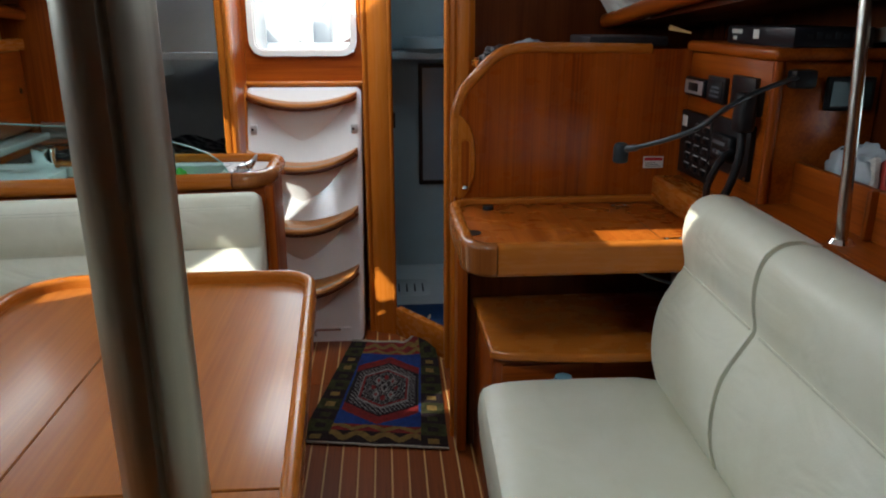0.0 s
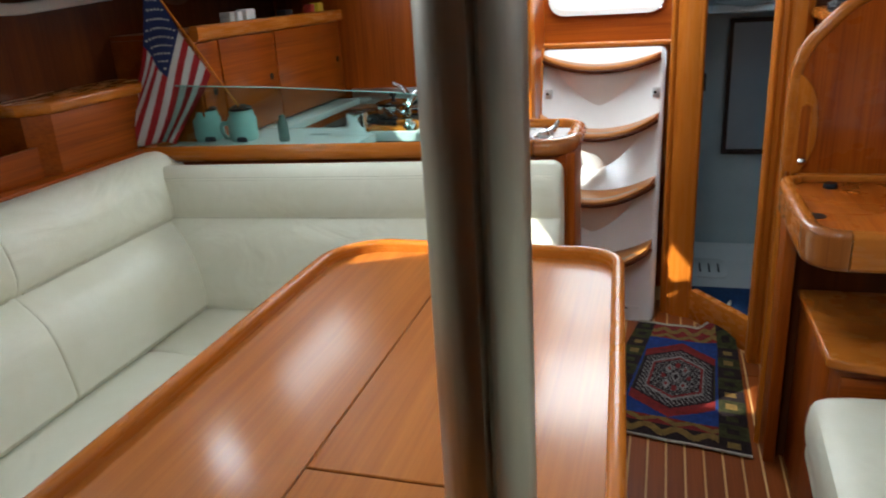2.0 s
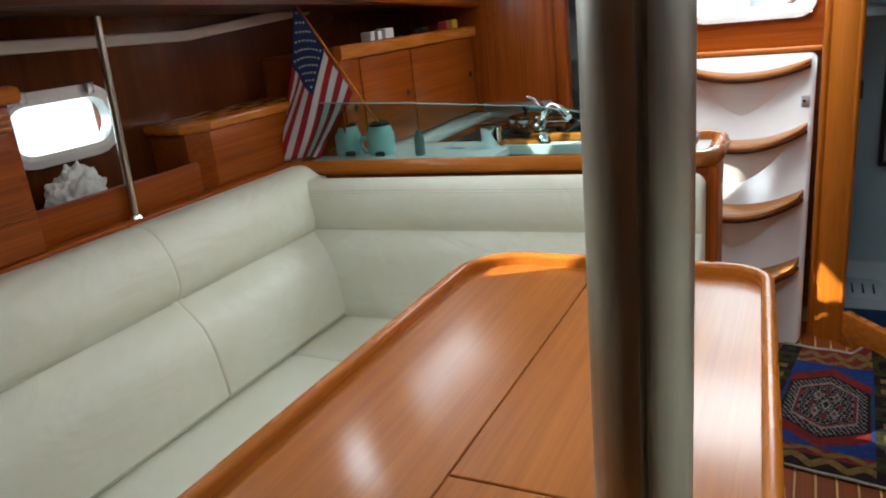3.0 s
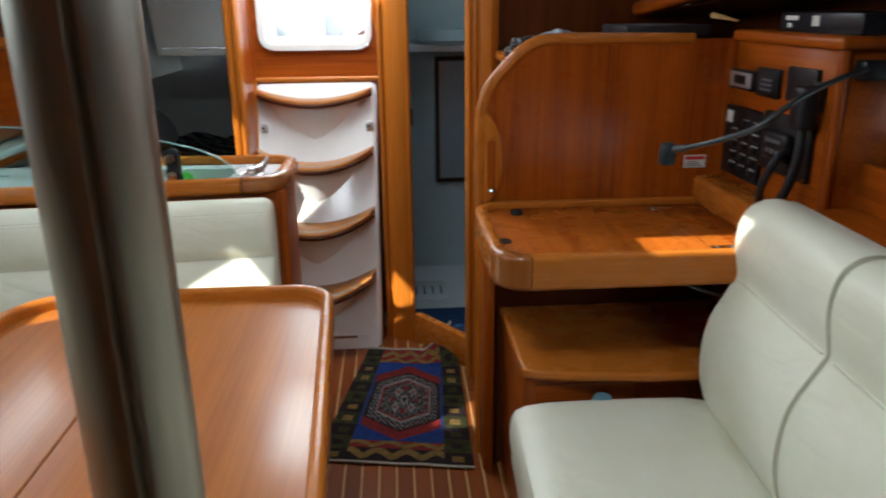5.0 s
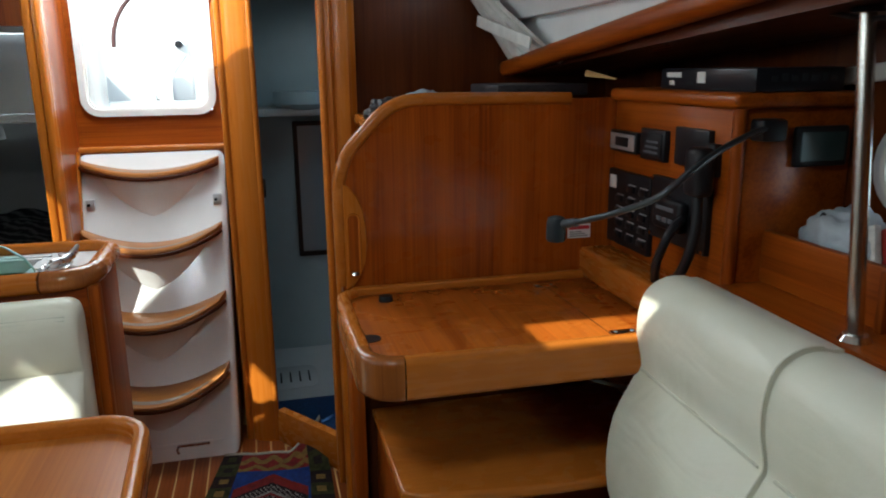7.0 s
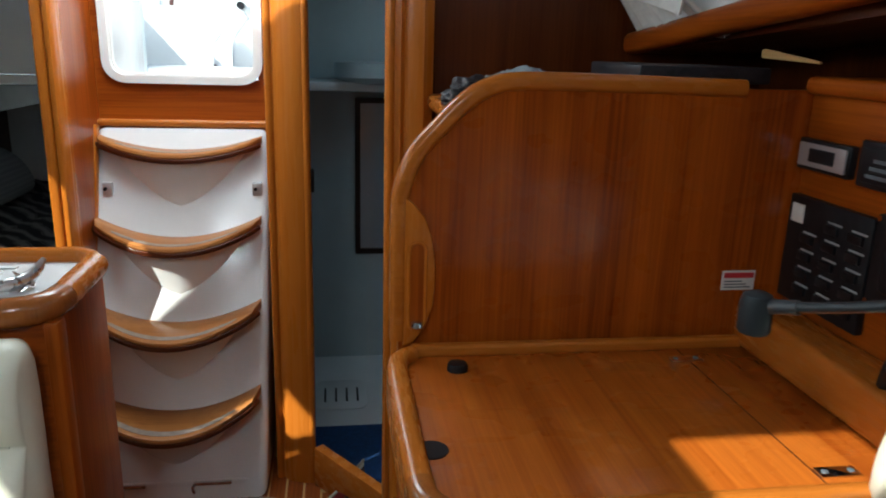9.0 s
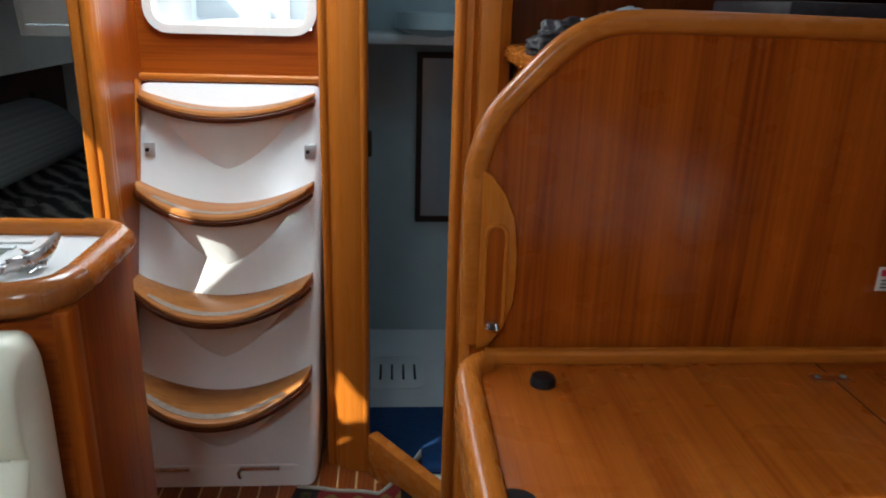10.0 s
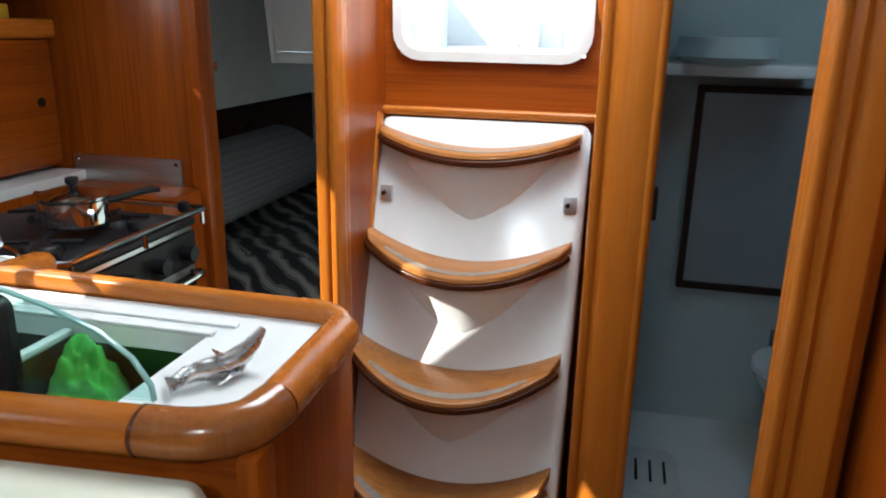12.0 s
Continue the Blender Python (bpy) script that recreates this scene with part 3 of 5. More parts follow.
solid("trim_washboard_curve", sweep(smooth_path([(0.050, 2.994, 1.52), (0.040, 2.994, 1.47), (0.038, 2.994, 1.30), (0.040, 2.994, 1.24), (0.052, 2.994, 1.20)]), circle(0.006, 8)), trim_z, "curved bead beside the companion window", "trim", kind="structure")
solid("trim_ladder_cheek_bead", sweep([(-0.432, 2.955, 1.01), (-0.452, 2.70, 0.02)], rounded(0.020, 0.03, 0.008)), trim_z, "slanting varnished bead beside the ladder", "trim", kind="structure")
# diagonal doorway of the head
sill = prism([(0.165, 2.690), (0.372, 2.405), (0.398, 2.424), (0.190, 2.712)], "z", 0, 0.122, 0.006)
solid("trim_head_sill", sill, trim_x, "raised varnished threshold of the head door", "trim", kind="structure")
hp = thing("trim_head_post", (0.382, 2.42, 0), "moulded honey-coloured post of the head door", "post", kind="structure")
part("shaft", prism([(0.344, 2.43), (0.346, 2.39), (0.358, 2.37), (0.374, 2.362), (0.382, 2.368), (0.392, 2.358), (0.422, 2.352), (0.444, 2.37), (0.447, 2.43)], "z", 0, TOP), trim_z, hp)
part("bead", cylinder((0.354, 2.374, 0), (0.354, 2.374, TOP), 0.009), trim_z, hp)
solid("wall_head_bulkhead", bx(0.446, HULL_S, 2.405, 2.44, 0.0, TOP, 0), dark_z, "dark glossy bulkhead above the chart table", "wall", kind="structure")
solid("wall_over_head_door", prism([(0.165, 2.690), (0.372, 2.405), (0.398, 2.424), (0.190, 2.712)], "z", 1.66, TOP), cherry_x, "varnished panel over the head door", "wall", kind="structure")

# ---- the head ----
solid("floor_head", bx(0.09, HULL_S, 2.44, 3.72, -0.10, -0.03, 0), gelcoat, "white moulded shower floor", "floor", kind="structure")
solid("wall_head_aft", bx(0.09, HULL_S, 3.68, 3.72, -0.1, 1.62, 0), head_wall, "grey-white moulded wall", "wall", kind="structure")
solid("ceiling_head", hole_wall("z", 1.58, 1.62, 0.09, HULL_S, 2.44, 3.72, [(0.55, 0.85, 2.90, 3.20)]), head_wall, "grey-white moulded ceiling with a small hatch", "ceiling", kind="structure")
lamp = thing("ceiling_dome", (0.36, 3.45, 1.15), "shallow grey moulded dome under the ceiling", "light fitting")
part("dome", lathe([(0.001, -0.03), (0.06, -0.028), (0.11, -0.012), (0.13, 0.0), (0.125, 0.05), (0.001, 0.05)], (0.36, 3.52, 1.135), 24), head_wall, lamp)
mir = thing("framed_mirror", (0.46, 3.67, 0.43), "smoky mirror in a dark brown frame on the wall", "mirror")
part("glass", bx(0.33, 0.66, 3.664, 3.672, 0.45, 1.03, 0), mirror_glass, mir)
part("frame", frame_ring("y", 3.655, 3.678, 0.495, 0.739, 0.368, 0.622, 0.006, 0.020), frame_brown, mir)
sw = thing("bath_mat", (0.3, 2.9, -0.03), "dark blue bath mat on the shower floor", "mat")
part("tufting", bx(0.12, 0.72, 2.72, 3.06, -0.03, -0.012, 0.008), mat_blue, sw)
dr = thing("floor_drain", (0.24, 3.33, -0.03), "slotted drain panel in the white floor", "drain")
part("plate", prism([(0.245 + u, 3.32 + v) for u, v in rounded(0.20, 0.24, 0.05)], "z", -0.030, -0.026, 0.002), gelcoat, dr)
for q in range(4):
    part("slot", bx(0.184 + q * 0.040, 0.192 + q * 0.040, 3.26, 3.37, -0.0265, -0.0235, 0.001), black, dr)
wc = thing("marine_toilet", (0.63, 3.42, -0.03), "white marine toilet with closed lid", "toilet")
part("bowl", lathe([(0.08, -0.03), (0.09, 0.0), (0.07, 0.06), (0.10, 0.16), (0.15, 0.24), (0.155, 0.26), (0.001, 0.26)], (0.69, 3.47, 0.0), 24), gelcoat, wc)
part("lid", lathe([(0.001, 0.262), (0.155, 0.262), (0.165, 0.272), (0.16, 0.285), (0.12, 0.292), (0.001, 0.294)], (0.69, 3.47, 0.0), 24), gelcoat, wc)
part("hinge", bx(0.60, 0.62, 3.60, 3.63, 0.25, 0.33, 0.004), grey_plastic, wc)

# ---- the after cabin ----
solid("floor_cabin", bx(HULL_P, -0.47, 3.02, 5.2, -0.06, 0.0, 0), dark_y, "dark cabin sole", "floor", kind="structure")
solid("wall_cabin_aft", bx(HULL_P, -0.44, 5.16, 5.2, 0, 1.42, 0), liner, "white end wall of the cabin", "wall", kind="structure")
solid("wall_cabin_inner", bx(-0.476, -0.44, 3.7, 5.2, 0, 1.08, 0), liner, "white inner wall of the cabin", "wall", kind="structure")
solid("ceiling_cabin", prism([(HULL_P, 3.02), (-0.44, 3.02), (-0.44, 3.43), (-0.975, 3.43), (-0.975, 5.2), (HULL_P, 5.2)], "z", 1.42, 1.46), liner, "white cabin headliner", "ceiling", kind="structure")
solid("wall_cabin_hull", prism([(HULL_P + 0.005, 0.88), (HULL_P + 0.30, 0.90), (HULL_P + 0.22, 1.42), (HULL_P + 0.005, 1.42)], "y", 3.35, 5.16), liner, "white moulded hull side over the berth", "wall", kind="structure")
solid("wall_cabin_hull_low", bx(HULL_P + 0.005, HULL_P + 0.05, 3.03, 5.16, 0.0, 0.88, 0), dark_y, "dark hull lining behind the berth", "wall", kind="structure")
bed = thing("berth", (-1.05, 4.2, 0), "double berth with a dark striped duvet", "bed")
part("base", bx(-1.54, -0.50, 3.42, 5.14, 0.0, 0.34, 0.01), dark_y, bed)
part("mattress", bx(-1.53, -0.51, 3.42, 5.13, 0.34, 0.44, 0.03, 3), white_cloth, bed)
rows = []
for a in range(25):
    y = 3.36 + 1.72 * a / 24
    rows.append([(-1.50 + 0.98 * b / 24, y, 0.47 + 0.05 * noise.noise(Vector((b * 0.22, a * 0.25, 3))) + 0.02 * noise.noise(Vector((b * 0.6, a * 0.7, 9))) - (0.12 if a == 0 else 0)) for b in range(25)])
part("duvet", loft(rows, False, False), duvet, bed, "dark duvet with pale stripes")
pil = thing("pillow", (-1.15, 4.1, 0.5), "pale grey striped pillow propped against the hull", "pillow")
part("case", cushion(soft_profile([(-1.47, 0.48), (-1.28, 0.50), (-1.18, 0.56), (-1.25, 0.70), (-1.42, 0.76), (-1.50, 0.66)]), "y", 3.55, 4.5, 0.05), pale_quilt, pil)
shelf = thing("cabin_cupboard", (-1.3, 3.2, 0), "narrow cabin cupboard with a varnished top", "cupboard")
part("body", bx(-1.52, -1.065, 3.04, 3.34, 0.0, 1.06, 0.006), dark_z, shelf)
part("door_panel", bx(-1.070, -1.058, 3.07, 3.31, 0.78, 1.04, 0.003), head_wall, shelf)
part("top", bx(-1.53, -1.052, 3.035, 3.35, 1.06, 1.09, 0.01), trim_x, shelf)
for q in (0, 1):
    hk = thing("coat_hook", (-1.30, 3.42 + 0.10 * q, 1.27), "small dark hook on the white lining", "hook", "cabin hooks")
    part("hook", sweep(smooth_path([(-1.345, 3.42 + 0.1 * q, 1.27), (-1.325, 3.42 + 0.1 * q, 1.25), (-1.305, 3.42 + 0.1 * q, 1.27)]), circle(0.008, 8)), black, hk)

# ---- companion ladder ----
def on_face(z):
    return 2.972 - 0.325 * (1.0 - z)


lad = thing("companion_ladder", (-0.20, 2.7, 0), "white moulded companion ladder with curved varnished treads", "ladder")
prof = [(on_face(1.0), 1.0), (on_face(0.17), 0.17), (on_face(0.12) - 0.012, 0.12), (on_face(0.05) - 0.012, 0.05), (on_face(0.0) - 0.004, 0.0), (2.98, 0.0), (2.99, 1.0)]
shell = prism(prof, "x", -0.434, 0.042, 0.026, 4)
for v in shell.verts:
    v.co.x -= (0.024 if v.co.x < -0.2 else 0.008) * (1 - v.co.z)
part("panel", shell, gelcoat, lad)
part("kick_plate", prism([(-0.210 + u, 2.800 + v) for u, v in rounded(0.470, 0.300, 0.055, 7)], "z", 0.0, 0.060, 0.008, 3), gelcoat, lad)


def tread_depth(reach, u):
    """How far the tread stands out at u, from -1 to 1 across."""
    tip = max(0.0, abs(u) - 0.93) / 0.07
    return (0.012 + reach * (0.36 + 0.64 * (1 - abs(u) ** 2.2))) * (1 - 0.55 * tip * tip)


for q, (zc, sag, reach) in enumerate(((0.944, 0.040, 0.082), (0.705, 0.058, 0.112), (0.476, 0.058, 0.142), (0.240, 0.062, 0.150))):
    cx, hw = -0.203 - 0.004 * q, 0.226 + 0.002 * q
    rings = []
    for s in range(29):
        u = -1 + 2 * s / 28
        x, z = cx + hw * u, zc + sag * u * u
        yr, yf = on_face(z) + 0.010, on_face(z) - tread_depth(reach, u)
        rings.append([(x, yr, z), (x, yf + 0.010, z), (x, yf + 0.002, z - 0.004), (x, yf, z - 0.011), (x, yf + 0.004, z - 0.019), (x, yf + 0.014, z - 0.024), (x, yr, z - 0.024)])
    tr = part("tread", loft(rings), tread_wood, lad, "curved varnished tread")
    strip = []
    for s in range(21):
        u = -0.74 + 1.48 * s / 20
        x, z = cx + hw * u, zc + sag * u * u
        yf = on_face(z) - tread_depth(reach, u)
        wide = 0.018 * math.sqrt(max(0.0, 1 - (u / 0.75) ** 6)) + 0.004
        strip.append([(x, yf + 0.018 + wide, z + 0.0008), (x, yf + 0.016, z + 0.0008), (x, yf + 0.016, z - 0.002), (x, yf + 0.018 + wide, z - 0.002)])
    part("nonskid_strip", loft(strip), grey_rubber, tr, "grey non-skid strip")
    edge = []
    for s in range(27):
        u = -0.97 + 1.94 * s / 26
        x, z = cx + hw * u, zc + sag * u * u
        edge.append((x, on_face(z) - tread_depth(reach, u) + 0.008, z - 0.022))
    part("nosing", sweep(edge, rounded(0.018, 0.014, 0.004)), dark_y, tr, "dark lower edge")
    # moulded wedge under the tread
    levels = []
    for lev in range(11):
        f = lev / 10
        w = 0.190 * (1 - f) ** 0.75 + 0.004
        ring = []
        for s in range(25):
            u = -1 + 2 * s / 24
            zz = zc - 0.020 - 0.135 * f + sag * (u * w / hw) ** 2 * (1 - f)
            out = (reach * 0.80 * (1 - f) ** 1.15) * (1 - abs(u) ** 2.0)
            ring.append((cx + w * u, on_face(zz) - out + 0.0005, zz))
        levels.append(ring)
    part("bracket", loft(levels, False, False), gelcoat, lad)
for x in (-0.400, 0.010):
    k = part("catch", bx(x - 0.014, x + 0.014, on_face(0.84) - 0.012, on_face(0.84) + 0.003, 0.818, 0.856, 0.003), alu, lad, "metal catch")
    part("pin", cylinder((x - 0.004, on_face(0.84) - 0.020, 0.838), (x - 0.004, on_face(0.84) - 0.002, 0.838), 0.005), black, k)
for x in (-0.345, -0.115):
    k = part("latch", bx(x - 0.052, x + 0.052, 2.642, 2.654, 0.046, 0.056, 0.003), chrome, lad, "chrome latch")
    part("latch_tongue", sweep(smooth_path([(x - 0.048, 2.644, 0.050), (x - 0.054, 2.640, 0.040), (x - 0.050, 2.641, 0.026)], 4), circle(0.005, 8)), chrome, k)


# ---- saloon table and mast ----
tab = thing("saloon_table", (-0.37, 0.9, 0), "polished cherry saloon table with a raised rounded rim", "table")
TX0, TX1, TY0, TY1, TZ = -0.655, -0.038, 0.30, 1.432, 0.71
SEAM, CROSS = -0.374, 0.648


def edge_x(y):
    """The table's inboard edge, which widens towards the bow."""
    return TX1 + 0.058 * (TY1 - y)


def far_corner(r=0.075, n=8):
    return [(x, y) for x, y in arc(edge_x(TY1 - r) - r, TY1 - r, r, 0, 90, n)]


def leaf(pts, name, label=""):
    return part(name, prism(pts, "z", TZ - 0.022, TZ, 0.0015, 1), table_wood, tab, label)


leaf([(SEAM + 0.001, CROSS + 0.0015), (edge_x(CROSS), CROSS + 0.0015)] + far_corner() + [(SEAM + 0.001, TY1)], "leaf")
leaf([(SEAM - 0.001, TY1)] + arc(TX0 + 0.13, TY1 - 0.13, 0.13, 90, 180, 8) + [(TX0, TY0), (SEAM - 0.001, TY0)], "leaf")
leaf([(SEAM + 0.001, TY0), (edge_x(TY0), TY0), (edge_x(CROSS), CROSS - 0.0015), (SEAM + 0.001, CROSS - 0.0015)], "leaf")
rim_path = [(edge_x(y), y) for y in (0.32, 0.5, 0.7, 0.9, 1.1, 1.25)] + far_corner() + [(-0.25, TY1), (-0.40, TY1)] + arc(TX0 + 0.13, TY1 - 0.13, 0.13, 90, 180, 10) + [(TX0, 0.9), (TX0, 0.35)]
part("rim", sweep([(x, y, TZ - 0.005) for x, y in rim_path], rounded(0.024, 0.060, 0.010)), trim_y, tab, "raised rounded rim")
part("skirt", bx(-0.62, -0.12, 0.45, 1.30, 0.55, TZ - 0.024, 0.004), cherry_y, tab)
part("pedestal", bx(-0.46, -0.28, 0.55, 1.15, 0.0, 0.55, 0.012), cherry_z, tab)

MAST_X, MAST_Y = -0.101, 0.515
mast = thing("mast_post", (MAST_X, MAST_Y, 0), "brushed steel mast compression post beside the table", "post")
ring = []
for q in range(90):
    a = 2 * math.pi * q / 90
    r = 0.0430
    d = abs((a - radians(287) + math.pi) % (2 * math.pi) - math.pi)
    r -= 0.007 * math.exp(-(d / 0.07) ** 4)
    ring.append((MAST_X + r * math.cos(a), MAST_Y + r * math.sin(a)))
part("tube", prism(ring, "z", 0, TOP), mast_metal, mast)
part("collar", lathe([(0.044, 0.708), (0.056, 0.710), (0.056, 0.718), (0.044, 0.722)], (MAST_X, MAST_Y, 0), 28), black, mast, "black collar at the table")

# ---- settees ----
SEAT_P = soft_profile([(-1.25, 0.30), (-0.80, 0.30), (-0.765, 0.32), (-0.760, 0.39), (-0.80, 0.425), (-1.00, 0.432), (-1.24, 0.425)], 3)
SEAT_A = soft_profile([(1.73, 0.30), (1.36, 0.30), (1.325, 0.32), (1.32, 0.39), (1.36, 0.425), (1.55, 0.432), (1.72, 0.425)], 3)
BACK_P = soft_profile([(-1.205, 0.43), (-1.195, 0.52), (-1.225, 0.62), (-1.292, 0.685), (-1.288, 0.69), (-1.272, 0.73), (-1.285, 0.80), (-1.325, 0.855), (-1.38, 0.865), (-1.415, 0.83), (-1.42, 0.60), (-1.40, 0.43)], 3)
BACK_A = soft_profile([(1.705, 0.43), (1.700, 0.52), (1.712, 0.62), (1.752, 0.690), (1.750, 0.695), (1.738, 0.73), (1.742, 0.79), (1.768, 0.828), (1.80, 0.832), (1.845, 0.80), (1.850, 0.60), (1.84, 0.43)], 3)
BACK_S = soft_profile([(0.842, 0.43), (0.812, 0.475), (0.800, 0.55), (0.810, 0.64), (0.850, 0.715), (0.862, 0.742), (0.853, 0.79), (0.852, 0.84), (0.866, 0.884), (0.902, 0.906), (0.948, 0.902), (0.972, 0.87), (0.976, 0.60), (0.955, 0.43)], 3)
SEAT_S = soft_profile([(0.398, 0.32), (0.392, 0.392), (0.425, 0.436), (0.60, 0.447), (0.85, 0.437), (0.87, 0.32), (0.44, 0.295)], 3)

ps = thing("port_settee", (-1.0, 1.0, 0), "L-shaped settee in cream leather behind the table", "settee")
part("base", join(bx(-1.55, -0.80, -0.6, 1.86, 0.0, 0.30, 0.004), bx(-0.80, -0.17, 1.36, 1.86, 0.0, 0.30, 0.004)), cherry_y, ps)
for a, b in ((-0.55, 0.60), (0.60, 1.365), (1.365, 1.72)):
    part("seat_cushion", cushion(SEAT_P, "y", a + 0.001, b - 0.001, 0.018, 0.002), leather, ps)
for a, b in ((-0.755, -0.120),):
    part("seat_cushion", cushion(SEAT_A, "x", a, b, 0.035, 0.002), leather, ps)
for a, b in ((-0.55, 0.25), (0.25, 1.10), (1.10, 1.80)):
    c = part("back_cushion", cushion(BACK_P, "y", a, b, 0.009, 0.003), leather, ps)
    part("piping", sweep([(-1.293, a + 0.02, 0.688), (-1.293, b - 0.02, 0.688)], circle(0.004, 8)), piping, c)
for a, b in ((-1.34, -0.200),):
    c = part("back_cushion", raked(cushion(BACK_A, "x", a, b, 0.030, 0.003)), leather, ps)
    part("piping", raked(sweep([(a + 0.02, 1.753, 0.693), (-0.24, 1.753, 0.693), (b - 0.02, 1.753, 0.693)], circle(0.0025, 8))), piping, c)
    for z in (0.801, 0.808):
        part("stitching", raked(sweep([(a + 0.03, 1.7475 + (z - 0.801) * 0.45, z), (-0.24, 1.7475 + (z - 0.801) * 0.45, z), (b - 0.02, 1.7475 + (z - 0.801) * 0.45, z)], circle(0.0013, 6))), piping, c)

ss = thing("starboard_settee", (0.65, 0.5, 0), "straight settee in cream leather with rolled headrest", "settee")
part("base", bx(0.47, 0.96, -1.0, 1.34, 0.0, 0.30, 0.004), cherry_y, ss)
for a, b in ((-0.9, 0.22), (0.22, 1.425)):
    part("seat_cushion", cushion(SEAT_S, "y", a + 0.001, b - 0.001, 0.040, 0.002), leather, ss)
for a, b in ((-0.9, 0.20), (0.20, 1.02), (1.02, 1.400)):
    low = 0.0 if b > 1.2 else 0.005
    c = part("back_cushion", cushion([(x + low, z - low) for x, z in BACK_S], "y", a + 0.0005, b - 0.0005, 0.003, 0.002, 0.003 if b < 1.2 else 0.024), leather, ss)
    part("piping", sweep([(0.8595 + low, a + 0.01, 0.736 - low), (0.8595 + low, b - 0.02, 0.736 - low)], circle(0.0026, 8)), piping, c)
    part("piping", sweep([(x + low, a + 0.001, z - low) for x, z in BACK_S[1:30]], circle(0.0016, 6), up=(0, 1, 0)), piping, c)
part("plinth", bx(0.95, 1.02, -0.9, 1.37, 0.30, 0.86, 0.004), cherry_y, ss)
# the settee follows the narrowing hull
pivot = Vector((0.85, 1.36, 0))
ss.matrix_basis = Matrix.Translation((-0.045, 0, 0)) @ Matrix.Translation(pivot) @ Matrix.Rotation(-0.040, 4, "Z") @ Matrix.Translation(-pivot) @ Matrix.Translation((0.65, 0.5, 0))

# ---- chart table ----
PY = 1.850
desk = thing("chart_table", (0.62, 1.6, 0), "varnished chart table with a rounded rim and lift-up lid", "desk")
part("box", bx(0.335, 0.972, 1.42, PY, 0.722, 0.766, 0.004), cherry_x, desk)
part("lid", bx(0.336, 0.970, 1.420, PY - 0.004, 0.7665, 0.780, 0.003), wood("chart_table_cherry", (0.27, 0.052, 0.004), (0.47, 0.124, 0.013), 1, 0.26, 0.35, 0.0, 0.12), desk)
part("lid_seam", bx(0.787, 0.789, 1.425, PY - 0.006, 0.7795, 0.7806, 0), dark_y, desk)
RIM = rounded(0.032, 0.078, 0.013)
part("side_rim", sweep([(x, y, 0.757) for x, y in [(0.352, 1.824), (0.338, 1.816), (0.327, 1.798), (0.323, 1.77), (0.322, 1.60), (0.324, 1.470)]], RIM), trim_y, desk, "thick rounded side rim")
part("rim_corner", sweep([(0.324, 1.470, 0.757)] + [(x, y, 0.757) for x, y in arc(0.384, 1.461, 0.060, 180, 270, 8)], rounded(0.034, 0.080, 0.014)), wood("rim_corner_cherry", (0.20, 0.055, 0.012), (0.36, 0.12, 0.024), 2, 0.22, 0.5), desk, "darker rounded rim corner")
part("front_rim", sweep([(0.385, 1.401, 0.757), (0.60, 1.401, 0.757), (0.905, 1.401, 0.757)], RIM), trim_x, desk, "thick rounded front rim")
part("cable", sweep(smooth_path([(0.70, 1.47, 0.716), (0.76, 1.45, 0.690), (0.83, 1.44, 0.668), (0.90, 1.44, 0.640), (0.925, 1.45, 0.58)], 5), circle(0.004, 6)), grey_plastic, desk, "grey cable hanging under the desk")
part("rim_back", sweep([(0.350, PY - 0.022, 0.788), (0.900, PY - 0.022, 0.788)], rounded(0.020, 0.020, 0.006)), trim_x, desk)
part("finger_hole", prism([(0.346 + u, 1.545 + v) for u, v in circle(0.021, 24)], "z", 0.7795, 0.7812), black, desk, "dark finger hole beside the rim")
for x, y in ((0.414, 1.770),):
    part("stop", lathe([(0.001, 0.012), (0.014, 0.011), (0.016, 0.006), (0.016, 0.0)], (x, y, 0.780), 16), black, desk, "black rubber stop")
for x, y in ((0.783, 1.777), (0.815, 1.450)):
    hg = part("hinge", bx(x - 0.026, x + 0.026, y - 0.010, y + 0.010, 0.780, 0.7835, 0.001), chrome, desk, "chrome hinge")
    for s in (-0.017, 0.017):
        part("screw", lathe([(0.001, 0.0015), (0.004, 0.001), (0.0045, 0.0)], (x + s, y, 0.7835), 10), grey_plastic, hg)
part("leg_panel", bx(0.335, 0.365, 1.80, 1.95, 0.0, 0.721, 0.004), cherry_z, desk)
part("leg_post", cylinder((0.338, 1.90, 0.0), (0.338, 1.90, 1.0), 0.016, 14), trim_z, desk)
part("back_panel", bx(0.365, 0.98, 1.84, 1.86, 0.0, 0.721, 0.002), dark_z, desk)

# partition behind the chart table, with its rail and hand grip
np_ = thing("wall_chart_partition", (0.62, PY, 0.78), "varnished partition with a rounded rail and hand grip", "partition", kind="structure")
curve = [(0.326, 0.80), (0.326, 1.00), (0.332, 1.05), (0.350, 1.095), (0.388, 1.140), (0.422, 1.174), (0.457, 1.196), (0.50, 1.205), (0.60, 1.206), (0.862, 1.202)]
rail = smooth_path([(x + 0.005, PY + 0.010, z - 0.002) for x, z in curve], 5)
part("panel", prism([(0.33, 0.70)] + [(p.x, p.z) for p in rail] + [(0.985, 1.200), (0.985, 0.70)], "y", PY, PY + 0.022), wood("partition_cherry", (0.16, 0.022, 0.0012), (0.41, 0.088, 0.006), 2, 0.26, 0.55, 0.0, 0.14), np_)
part("rail", sweep(rail, rounded(0.028, 0.036, 0.012), up=(0, 1, 0)), trim_x, np_, "rounded honey-coloured rail")
